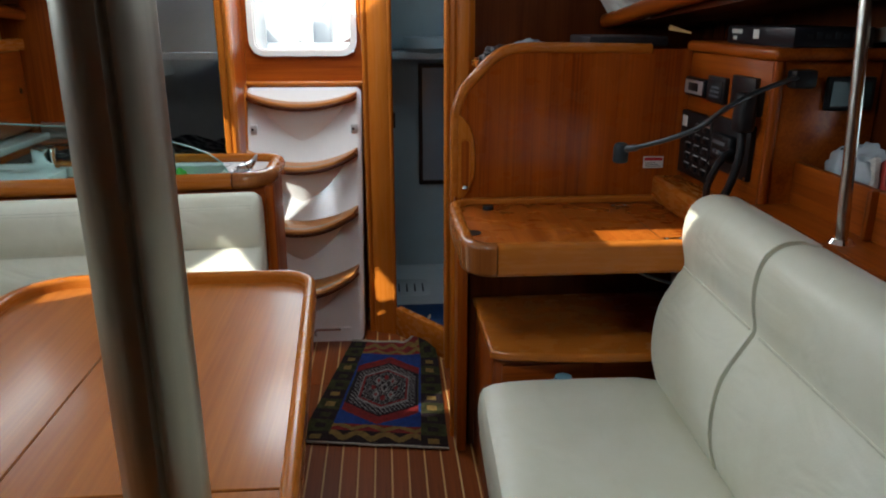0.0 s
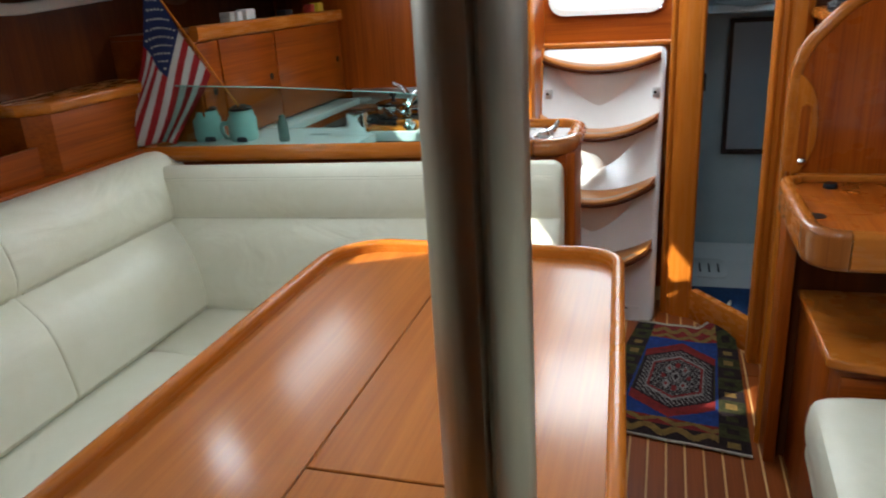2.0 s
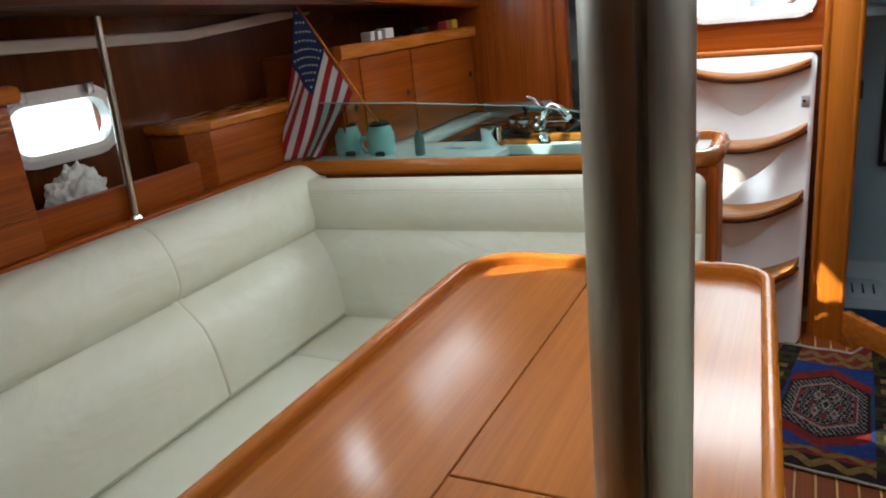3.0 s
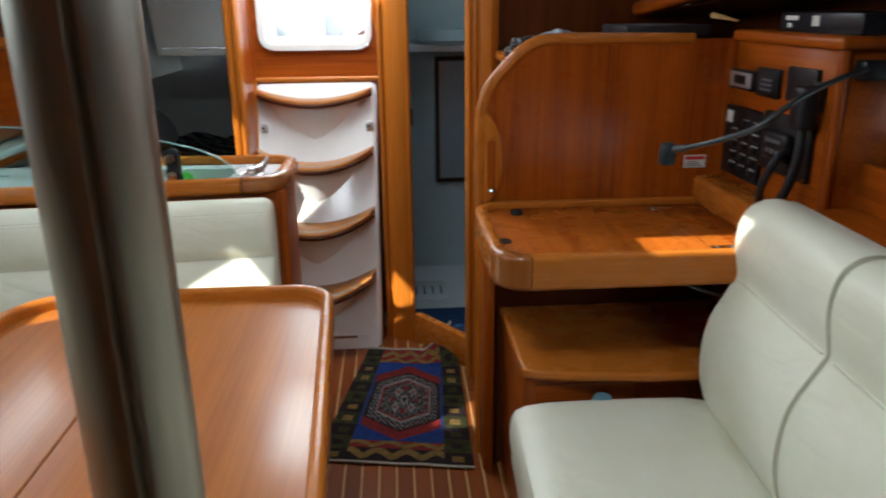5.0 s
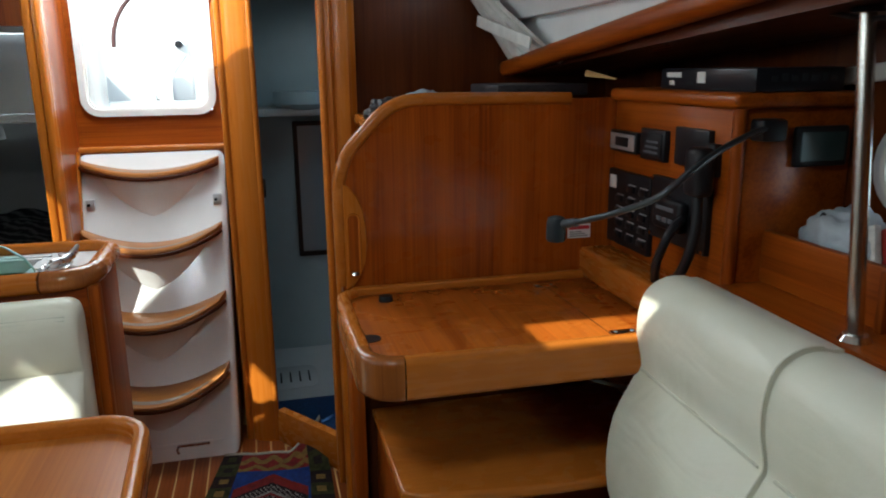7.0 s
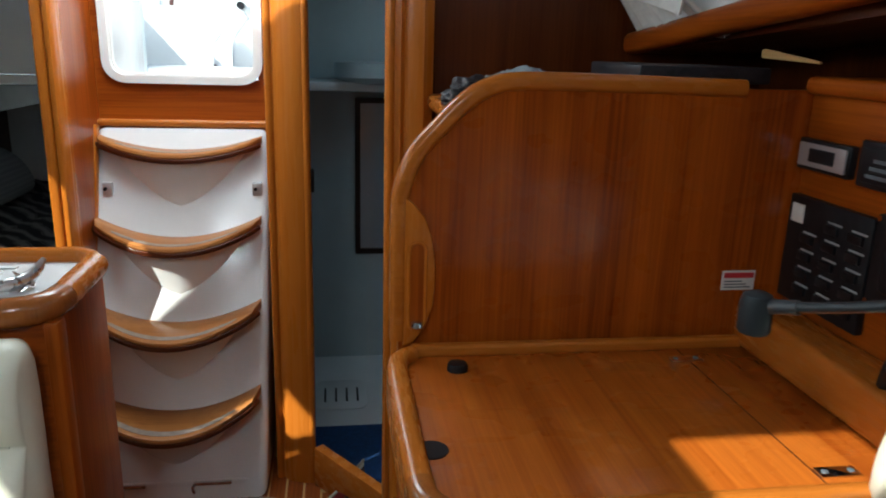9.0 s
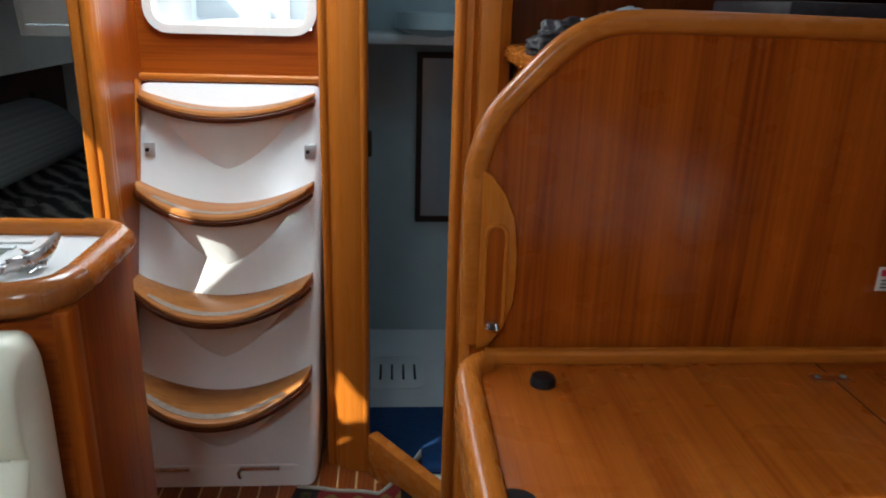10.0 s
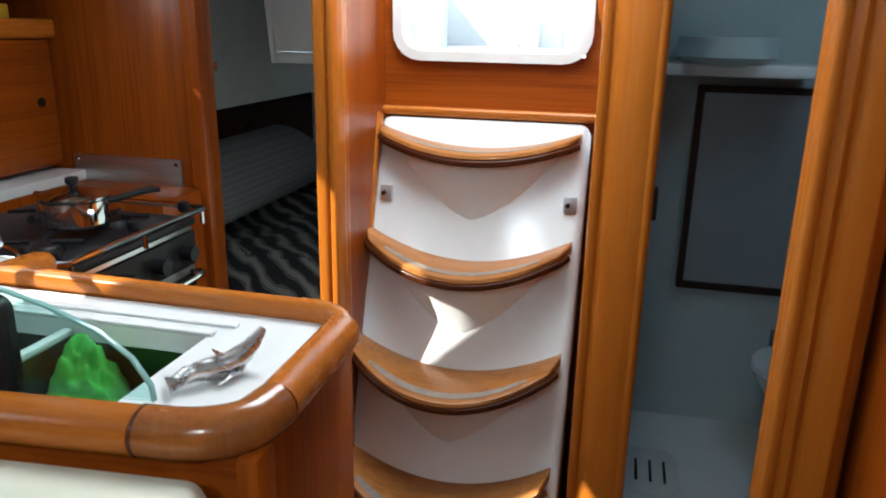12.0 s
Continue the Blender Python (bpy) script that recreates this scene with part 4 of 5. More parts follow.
moon = [(0.338, 0.79), (0.338, 1.03)] + [(x, z) for x, z in ((0.352, 1.02), (0.368, 1.00), (0.380, 0.97), (0.386, 0.93), (0.387, 0.89), (0.384, 0.855), (0.372, 0.82), (0.355, 0.797))]
grip = part("grip_plate", prism(moon, "y", PY - 0.008, PY + 0.002, 0.003), trim_z, np_, "honey-coloured grip plate")
part("grip_slot", prism([(0.3585 + u, 0.889 + v) for u, v in rounded(0.026, 0.142, 0.0125)], "y", PY - 0.0086, PY - 0.004), cherry_z, grip)
part("catch", lathe([(0.001, 0.010), (0.008, 0.008), (0.011, 0.0), (0.001, -0.002)], (0.3585, PY - 0.010, 0.824), 14), chrome, grip, "small chrome catch")
part("slot_lip", sweep([(0.3585 + u, PY - 0.008, 0.889 + v) for u, v in rounded(0.026, 0.142, 0.0125)], circle(0.003, 6), up=(0, 1, 0), closed=True), trim_z, grip)
st = thing("warning_sticker", (0.905, PY, 0.88), "small white sticker with a red band", "sticker")
part("card", bx(0.868, 0.926, PY - 0.0025, PY - 0.0005, 0.872, 0.905, 0), white_frame, st)
part("band", bx(0.871, 0.923, PY - 0.0034, PY - 0.0024, 0.893, 0.902, 0), red, st)
for q in range(3):
    part("print_line", bx(0.873, 0.919 - 0.008 * q, PY - 0.0034, PY - 0.0024, 0.876 + 0.005 * q, 0.878 + 0.005 * q, 0), grey_plastic, st)

# locker behind the partition
lk = thing("wall_locker", (0.7, 2.15, 0), "varnished locker with a rounded top behind the partition", "locker")
part("body", bx(0.455, 1.0, PY + 0.024, 2.40, 0.0, 1.118, 0.004), cherry_z, lk)
part("top", bx(0.432, 1.0, PY + 0.024, 2.40, 1.118, 1.150, 0.012, 3), trim_y, lk)
cl = thing("folded_clothes", (0.62, 2.1, 1.15), "small heap of grey and dark clothes on the locker", "clothes")
part("shirt", crumple((0.56, 2.08, 1.15), (0.09, 0.10, 0.038), 3.1, 0.4), plain("grey_knit", (0.28, 0.32, 0.35), 0.95, 0, 0.3, 30.0, 0.4), cl)
part("cap", crumple((0.475, 2.05, 1.15), (0.05, 0.06, 0.03), 8.2, 0.3), cover_dark, cl)
tb = thing("dark_folder", (0.80, 1.95, 1.215), "dark folder lying on top of the partition", "folder")
part("cover", bx(0.70, 0.92, 1.872, 2.10, 1.206, 1.232, 0.004), cover_dark, tb)

# drawer unit under the chart table
du = thing("drawer_unit", (0.68, 1.65, 0), "varnished drawer unit with a curved top under the chart table", "drawers")
part("body", bx(0.392, 0.98, 1.475, 1.838, 0.0, 0.475, 0.004), cherry_z, du)
front = [(0.384, 1.838), (0.384, 1.468)] + [(0.42 + 0.56 * q / 8, 1.452 - 0.016 * math.sin(math.pi * q / 8 * 0.5) - 0.02 * math.sin(math.pi * q / 8)) for q in range(9)] + [(0.98, 1.838)]
part("top", prism(front, "z", 0.475, 0.499, 0.008, 3), trim_x, du)
for x in (0.53, 0.78):
    d = part("drawer_front", bx(x - 0.115, x + 0.115, 1.468, 1.477, 0.30, 0.455, 0.003), cherry_x, du)
    part("finger_slot", bx(x - 0.035, x + 0.035, 1.464, 1.4685, 0.395, 0.404, 0.002), black, d)

# ---- instrument cabinet ----
IX = 0.980
ic = thing("instrument_cabinet", (1.1, 1.6, 0.78), "varnished cabinet holding radio, gauges and switch panels", "cabinet")
part("body", bx(IX, HULL_S - 0.003, 1.385, PY - 0.002, 0.50, 1.195, 0.004), wood("cabinet_cherry", CH_D, CH_L, 1, 0.3), ic)
part("top", bx(IX - 0.018, HULL_S - 0.003, 1.368, PY - 0.002, 1.195, 1.222, 0.010, 3), cherry_y, ic)
part("corner_post", cylinder((IX + 0.004, 1.388, 0.80), (IX + 0.004, 1.388, 1.195), 0.012, 12), cherry_z, ic)
part("ledge", bx(0.897, IX, 1.400, PY - 0.002, 0.781, 0.852, 0.010, 3), trim_y, ic)


def instrument(name, y0, y1, z0, z1, label, parent=ic, mat=black):
    return part(name, bx(IX - 0.012, IX + 0.002, y0, y1, z0, z1, 0.003), mat, parent, label)


r = instrument("radio", 1.722, 1.846, 1.080, 1.128, "car radio with a silver face")
part("face", bx(IX - 0.0155, IX - 0.0115, 1.729, 1.840, 1.086, 1.122, 0.002), alu, r)
part("display", bx(IX - 0.0172, IX - 0.015, 1.752, 1.812, 1.094, 1.115, 0.001), black, r)
gq = instrument("gauge", 1.604, 1.706, 1.076, 1.141, "square black gauge")
part("bezel", bx(IX - 0.0150, IX - 0.0115, 1.614, 1.696, 1.084, 1.133, 0.004), charcoal, gq)
for q in range(3):
    part("display_line", bx(IX - 0.0160, IX - 0.0145, 1.626, 1.683 - 0.006 * q, 1.091 + 0.011 * q, 1.096 + 0.011 * q, 0), grey_plastic, gq)
instrument("blank_screen", 1.452, 1.568, 1.080, 1.153, "blank black screen")
sp = instrument("switch_panel", 1.652, 1.846, 0.866, 1.038, "black switch panel with rows of breakers", mat=charcoal)
part("meter", bx(IX - 0.0145, IX - 0.0115, 1.805, 1.835, 0.995, 1.025, 0.002), white_frame, sp, "small white meter")
for c in range(3):
    for rr_ in range(5):
        if c == 2 and rr_ == 4:
            continue
        yy, zz = 1.680 + c * 0.054, 0.890 + rr_ * 0.028
        b = part("breaker", bx(IX - 0.017, IX - 0.0115, yy - 0.015, yy + 0.015, zz - 0.007, zz + 0.007, 0.002), black, sp)
        part("legend", bx(IX - 0.0128, IX - 0.0117, yy - 0.020, yy + 0.012, zz + 0.0082, zz + 0.0112, 0), legend_grey, sp)
vp = instrument("radio_panel", 1.442, 1.648, 0.918, 1.048, "black panel of the marine radio", mat=charcoal)
part("handset", bx(IX - 0.034, IX - 0.011, 1.500, 1.605, 0.948, 1.013, 0.010, 3), black, vp, "black radio set")
for q in range(3):
    part("key", bx(IX - 0.037, IX - 0.033, 1.520 + 0.022 * q, 1.535 + 0.022 * q, 0.965, 0.975, 0.002), grey_plastic, vp)
part("legend", bx(IX - 0.0355, IX - 0.0335, 1.520, 1.585, 0.989, 0.997, 0), grey_plastic, vp)
for y, z in ((1.449, 1.042), (1.641, 1.042), (1.449, 0.925), (1.641, 0.925)):
    part("screw", cylinder((IX - 0.0145, y, z), (IX - 0.011, y, z), 0.004, 8), chrome, vp)
mk = thing("radio_microphone", (0.96, 1.42, 1.12), "black hand microphone hanging on its hook", "microphone")
part("body", bx(0.925, 0.965, 1.415, 1.465, 1.035, 1.125, 0.012, 3), black, mk)
part("hook_plate", bx(0.963, 0.981, 1.425, 1.455, 1.07, 1.13, 0.003), charcoal, mk)
part("cord", sweep(smooth_path([(0.945, 1.44, 1.04), (0.940, 1.43, 0.98), (0.930, 1.435, 0.92), (0.925, 1.46, 0.875), (0.935, 1.50, 0.858)]), circle(0.010, 10)), black, mk)
part("cord", sweep(smooth_path([(0.915, 1.52, 0.855), (0.905, 1.50, 0.90), (0.925, 1.49, 0.96), (0.955, 1.50, 0.98)]), circle(0.009, 8)), black, mk)
lamp_grey = plain("dark_grey_lamp_head", (0.022, 0.027, 0.031), 0.4)
gl = thing("chart_lamp", (1.02, 1.37, 1.17), "grey gooseneck chart lamp on the cabinet", "lamp")
part("base", bx(1.000, 1.050, 1.345, 1.384, 1.140, 1.178, 0.006), black, gl)
neck = smooth_path([(1.012, 1.352, 1.164), (0.945, 1.325, 1.150), (0.872, 1.285, 1.133), (0.808, 1.255, 1.108), (0.762, 1.258, 1.074), (0.722, 1.305, 1.044), (0.690, 1.365, 1.020), (0.668, 1.405, 1.007)], 8)
part("gooseneck", sweep(neck, circle(0.0055, 10)), plain("grey_flex", (0.05, 0.055, 0.06), 0.35, 0.5), gl)
part("shade", loft([[Vector((0.660, 1.418, 0.999)) + Vector((0.017 * k * math.cos(a), 0.017 * k * math.sin(a), h)) for a in [2 * math.pi * q / 18 for q in range(18)]] for k, h in ((0.45, 0.020), (0.85, 0.017), (1.0, 0.008), (1.0, -0.020), (0.86, -0.024))]), lamp_grey, gl)
part("collar", sweep([(0.682, 1.382, 1.014), (0.676, 1.392, 1.011), (0.667, 1.406, 1.007)], circle(0.0078, 12)), plain("ribbed_collar", (0.07, 0.075, 0.08), 0.4, 0.5), gl, "ribbed grey collar")
sc = thing("cabinet_display", (1.1, 1.383, 1.09), "small dark display on the cabinet side", "display")
part("case", bx(1.090, 1.200, 1.372, 1.384, 1.090, 1.162, 0.004), black, sc)
part("screen", bx(1.100, 1.190, 1.370, 1.3725, 1.100, 1.152, 0), plain("dull_screen", (0.03, 0.05, 0.05), 0.15), sc)
bb = thing("black_box", (1.08, 1.5, 1.222), "long black carton with white printing", "box")
part("carton", bx(1.00, 1.180, 1.375, 1.690, 1.222, 1.264, 0.004), plain("black_carton", (0.012, 0.012, 0.016), 0.3), bb)
for y0, y1, z0, z1 in ((1.61, 1.662, 1.246, 1.256), (1.635, 1.652, 1.231, 1.240), (1.525, 1.552, 1.236, 1.257), (1.565, 1.595, 1.232, 1.236)):
    part("print", bx(0.9985, 1.0005, y0, y1, z0, z1, 0), white_frame if z0 != 1.232 else lamp_grey, bb)
for q in range(7):
    part("print", bx(1.03 + 0.02 * q, 1.042 + 0.02 * q, 1.3735, 1.3755, 1.240, 1.240 + 0.010 + 0.004 * (q % 2), 0), lamp_grey, bb)
cd_ = thing("ceiling_card", (0.99, 1.9, 1.28), "pale tapering strip at the top of the bulkhead", "trim")
part("strip", prism([(1.960, 1.247), (1.960, 1.259), (1.952, 1.262), (1.800, 1.244), (1.800, 1.241)], "x", 0.950, 0.954), holly, cd_)

# shelf along the starboard side
sh = thing("side_shelf", (1.12, 0.8, 0.88), "varnished side shelf with a fiddle board", "shelf")
part("ledge", bx(0.95, HULL_S - 0.003, 0.2, 1.383, 0.862, 0.882, 0.004), cherry_y, sh)
part("fiddle_board", bx(1.045, 1.062, 0.95, 1.383, 0.882, 0.978, 0.004), cherry_y, sh)
part("post", bx(1.030, 1.066, 1.085, 1.100, 0.882, 0.978, 0.004), cherry_z, sh)
pb = thing("plastic_bag", (1.125, 1.245, 0.884), "crumpled white plastic bag on the shelf", "bag")
part("film", crumple((1.125, 1.262, 0.884), (0.058, 0.104, 0.090), 5.5, 0.22, 5), plastic_bag, pb)
for q, (x, y, a, m) in enumerate(((1.085, 1.285, 25, cover_dark), (1.085, 1.195, -30, paper), (1.095, 1.165, -38, cover_red), (1.085, 1.03, 12, cover_dark), (1.10, 1.00, 20, paper))):
    c = thing("music_case", (x, y, 0.884), "thin plastic disc case leaning on the shelf", "disc case", "disc cases")
    b = bx(-0.006, 0.006, -0.06, 0.06, 0.0, 0.125, 0.002)
    b.transform(pose(x, y, 0.886, a * 0.8, 8, a * 0.4))
    part("case", b, m, c)
gp = thing("grab_pole", (0.985, 1.083, 0.882), "steel grab pole from shelf to deckhead", "pole")
part("tube", cylinder((0.985, 1.083, 0.882), (0.985, 1.132, 1.352), 0.0115, 16), steel, gp)
for y, z in ((1.083, 0.882), (1.130, 1.335)):
    part("flange", lathe([(0.001, 0.01), (0.018, 0.009), (0.024, 0.0)], (0.985, y, z), 18), chrome if z < 1 else black, gp)
part("hoop", sweep(smooth_path([(0.985, 1.20, 1.34), (0.985, 1.15, 1.330), (0.985, 1.10, 1.326), (0.985, 1.04, 1.33), (0.985, 0.98, 1.34)]), circle(0.004, 8)), black, gp)


def side_cupboard(x_face, back, y0, y1, z0, z1, label):
    s = 1 if back > x_face else -1
    t = thing("side_cupboard", ((x_face + back) / 2, (y0 + y1) / 2, z0), label, "cupboard", "side cupboards")
    part("body", bx(min(x_face + 0.004 * s, back), max(x_face + 0.004 * s, back), y0, y1, z0, z1, 0.004), cherry_y, t)
    part("cornice", sweep([(x_face + 0.012 * s, y1 + 0.010, z1 + 0.012), (x_face + 0.012 * s, y0, z1 + 0.012)], rounded(0.06, 0.035, 0.014)), trim_y, t)
    part("cornice_return", sweep([(x_face - 0.015 * s, y1 + 0.004, z1 + 0.012), (back, y1 + 0.004, z1 + 0.012)], rounded(0.03, 0.033, 0.012)), trim_x, t)
    for q in range(3):
        part("moulding", bx(min(x_face - 0.004 * s, x_face), max(x_face - 0.004 * s, x_face + 0.004), y0, y1 - 0.006, z1 - 0.030 - 0.013 * q, z1 - 0.022 - 0.013 * q, 0.002), trim_y, t)
    part("door", bx(min(x_face - 0.006 * s, x_face + 0.004 * s), max(x_face - 0.006 * s, x_face + 0.004 * s), y0 + 0.02, y1 - 0.02, z0 + 0.08, z1 - 0.06, 0.003), cherry_y, t)
    return t


side_cupboard(1.045, HULL_S - 0.003, 0.30, 0.955, 0.884, 1.185, "varnished side cupboard with a moulded cornice")
bg = thing("blue_bag", (0.375, 1.12, 0), "blue cloth bag on the floor beside the settee", "bag")
part("cloth", crumple((0.375, 1.12, 0.0), (0.045, 0.16, 0.13), 2.2, 0.35), blue_cloth, bg)
bk = thing("blue_bucket", (0.56, 1.43, 0), "pale blue plastic bucket between settee and drawers", "bucket")
part("pail", lathe([(0.020, 0.0), (0.024, 0.38), (0.026, 0.425), (0.020, 0.444), (0.001, 0.448)], (0.56, 1.425, 0.0), 20), pale_blue, bk)

# curtain gathered at the after end of the starboard windows
cu = thing("gathered_curtain", (0.85, 2.1, 1.38), "white curtain gathered at the end of the window", "curtain")
rows = []
for a in range(23):
    k = a / 22
    z = 1.290 + 0.420 * k
    y_a = 2.35 + 0.05 * k
    y_b = 2.00 + 0.25 * min(1.0, k / 0.36) + 0.05 * max(0.0, (k - 0.36) / 0.64)
    rows.append([(ROOF_S - 0.026 - (0.025 + 0.05 * k) * (1 - b / 40) - 0.55 * (z - 1.36) + (0.006 + 0.006 * k) * math.sin(b * 1.25 + 0.5 * math.sin(3 * k)), y_a + (y_b - y_a) * b / 40, z + 0.012 * (1 - k) * math.sin(b * 0.3)) for b in range(41)])
part("cloth", loft(rows, False, False), white_cloth, cu)
part("tieback", sweep(smooth_path([(ROOF_S - 0.110, 2.34, 1.40), (ROOF_S - 0.090, 2.22, 1.37), (ROOF_S - 0.055, 2.06, 1.33)]), rounded(0.005, 0.03, 0.002)), white_cloth, cu)


# ---- port side shelf and lockers ----
psx = thing("side_shelf", (-1.5, 0.9, 0.88), "varnished side shelf with a fiddle board", "shelf")
part("ledge", bx(HULL_P + 0.003, -1.40, -0.5, 1.90, 0.850, 0.872, 0.004), cherry_y, psx)
part("fiddle_board", bx(-1.452, -1.436, 0.90, 1.40, 0.872, 0.952, 0.004), cherry_y, psx)
pl = thing("side_locker", (-1.5, 1.65, 0.87), "varnished locker with rounded top edge behind the settee", "locker")
part("body", prism([(HULL_P + 0.003, 1.40), (-1.47, 1.40), (-1.425, 1.45), (-1.425, 1.90), (HULL_P + 0.003, 1.90)], "z", 0.872, 1.025, 0.003), cherry_y, pl)
part("top", prism([(HULL_P + 0.003, 1.385), (-1.468, 1.385), (-1.412, 1.444), (-1.412, 1.90), (HULL_P + 0.003, 1.90)], "z", 1.025, 1.056, 0.010, 3), trim_y, pl)
side_cupboard(-1.400, HULL_P + 0.003, -0.4, 0.895, 0.874, 1.185, "varnished side cupboard with a moulded cornice")
rod = thing("grab_pole", (-1.42, 1.15, 0.87), "slim steel grab pole from shelf to deckhead", "pole")
part("tube", cylinder((-1.42, 1.145, 0.872), (-1.42, 1.165, 1.335), 0.010, 14), steel, rod)
part("flange", lathe([(0.001, 0.010), (0.016, 0.009), (0.02, 0.0)], (-1.42, 1.145, 0.872), 16), chrome, rod)
pp = thing("white_paper", (-1.52, 1.1, 0.875), "crumpled white paper on the side shelf", "paper")
part("crumpled_paper", crumple((-1.52, 1.08, 0.874), (0.04, 0.07, 0.075), 4.2, 0.5), white_cloth, pp)

# ---- galley ----
gal = thing("galley_unit", (-0.8, 2.0, 0), "galley sink unit with white worktop and thick rounded rail", "kitchen unit")
GX = -0.188

part("front_panel", raked(bx(-1.42, GX, 1.862, 1.882, 0.0, 0.838, 0.003)), cherry_x, gal)
part("end_panel", bx(GX - 0.022, GX, 1.884, 2.120, 0.0, 0.838, 0.004), cherry_z, gal)
part("end_post", bx(GX - 0.012, GX + 0.012, 1.855, 1.893, 0.0, 0.838, 0.008), cherry_z, gal)
part("back_panel", bx(-0.74, GX - 0.024, 2.105, 2.120, 0.0, 0.828, 0.003), cherry_x, gal)
SX0, SX1, SY0, SY1 = -0.80, -0.334, 1.890, 2.042
top = hole_wall("z", 0.832, 0.856, -1.42, GX - 0.005, 1.884, 2.118, [(SX0, SX1, SY0, SY1)])
part("worktop", raked(top, 1.9), gelcoat, gal, "white worktop")
part("sink_lip", join(bx(SX0 - 0.02, SX1 + 0.006, SY1, SY1 + 0.014, 0.8565, 0.861, 0.002), bx(SX0 - 0.02, SX1 + 0.02, SY1 + 0.030, SY1 + 0.042, 0.8565, 0.860, 0.0015)), gelcoat, gal)
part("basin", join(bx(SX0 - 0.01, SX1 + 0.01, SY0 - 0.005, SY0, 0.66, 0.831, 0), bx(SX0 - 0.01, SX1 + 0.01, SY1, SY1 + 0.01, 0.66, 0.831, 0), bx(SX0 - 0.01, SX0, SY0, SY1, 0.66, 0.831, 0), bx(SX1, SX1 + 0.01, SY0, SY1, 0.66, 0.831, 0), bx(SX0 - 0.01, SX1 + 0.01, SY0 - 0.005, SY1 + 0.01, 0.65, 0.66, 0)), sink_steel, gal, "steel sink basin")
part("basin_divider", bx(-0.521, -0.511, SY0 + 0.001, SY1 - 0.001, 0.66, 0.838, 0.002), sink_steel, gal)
part("divider_cap", bx(-0.523, -0.509, SY0 + 0.001, SY1 - 0.001, 0.838, 0.847, 0.003), gelcoat, gal)
RAIL = circle(0.0228, 16)
part("front_rail", raked(sweep([(-1.42, 1.856, 0.853), (-0.285, 1.856, 0.853)], RAIL)), trim_x, gal, "thick rounded front rail")
corner = smooth_path([(-0.285, 1.852, 0.853), (-0.235, 1.858, 0.854), (-0.200, 1.880, 0.855), (-0.190, 1.922, 0.855)], 6)
part("rail_corner", sweep(corner, circle(0.0236, 16)), wood("corner_block_cherry", (0.22, 0.06, 0.013), (0.36, 0.12, 0.026), 2, 0.22, 0.6), gal, "dark rounded rail corner")
part("end_rail", sweep([(-0.190, 1.922, 0.855), (-0.192, 2.086, 0.855), (-0.194, 2.100, 0.855)], RAIL), trim_y, gal)
part("back_corner", sweep(smooth_path([(-0.192, 2.098, 0.860), (-0.204, 2.116, 0.863), (-0.226, 2.124, 0.866), (-0.256, 2.126, 0.866)], 5), rounded(0.024, 0.030, 0.010)), trim_x, gal)
part("back_rail", sweep([(-0.256, 2.126, 0.866), (-0.76, 2.136, 0.866)], rounded(0.024, 0.028, 0.010)), trim_x, gal)
for x in (-0.283, ):
    part("joint_line", sweep([(x, 1.852, 0.853), (x + 0.003, 1.852, 0.853)], circle(0.0238, 16)), dark_z, gal)
ret = thing("galley_counter", (-1.1, 2.2, 0), "white galley counter running along the side", "kitchen unit")
part("cupboard", bx(-1.42, -0.78, 2.20, 2.30, 0.0, 0.80, 0.003), cherry_z, ret)
part("worktop", bx(HULL_P + 0.003, -0.77, 2.196, 2.30, 0.80, 0.826, 0.003), gelcoat, ret)
part("edge_rail", sweep([(-0.77, 2.20, 0.828), (-0.765, 2.25, 0.828), (-0.77, 2.285, 0.824)], rounded(0.05, 0.045, 0.018)), trim_y, ret)
part("side_worktop", bx(HULL_P + 0.003, -1.24, 2.30, 2.98, 0.80, 0.826, 0.003), gelcoat, ret)
part("side_cupboard", bx(HULL_P + 0.003, -1.24, 2.30, 2.98, 0.0, 0.80, 0.003), cherry_z, ret)
part("end_cupboard", bx(-1.238, -0.90, 2.80, 2.98, 0.0, 0.80, 0.003), cherry_z, ret)
sp_ = thing("splash_plate", (-1.15, 2.98, 0.72), "stainless splash plate behind the stove", "panel")
part("plate", bx(-1.27, -0.960, 2.977, 2.983, 0.69, 0.866, 0.001), sheet_steel, sp_)
for x, z in ((-1.258, 0.854), (-0.972, 0.854), (-0.972, 0.72)):
    part("screw", cylinder((x, 2.974, z), (x, 2.978, z), 0.005, 8), chrome, sp_)

sv = thing("gimballed_stove", (-1.0, 2.55, 0), "stainless gimballed stove with black burners", "stove")
part("body", bx(-1.21, -0.80, 2.32, 2.76, 0.36, 0.770, 0.008), sheet_steel, sv)
part("hob", bx(-1.215, -0.795, 2.315, 2.765, 0.770, 0.786, 0.004), charcoal, sv)
dr_ = part("oven_door", bx(-0.802, -0.788, 2.34, 2.74, 0.40, 0.665, 0.006), plain("black_oven_glass", (0.012, 0.012, 0.013), 0.12), sv)
part("door_bar", sweep(smooth_path([(-0.788, 2.36, 0.672), (-0.755, 2.37, 0.676), (-0.750, 2.54, 0.676), (-0.755, 2.71, 0.676), (-0.788, 2.72, 0.672)], 5), circle(0.006, 8)), chrome, dr_, "chrome oven handle")
part("control_strip", bx(-0.802, -0.790, 2.33, 2.75, 0.685, 0.760, 0.003), charcoal, sv)
for y in (2.40, 2.50, 2.60, 2.70):
    part("knob", sweep([(-0.791, y, 0.722), (-0.768, y, 0.722), (-0.762, y, 0.722)], circle(0.017, 14)), black, sv)
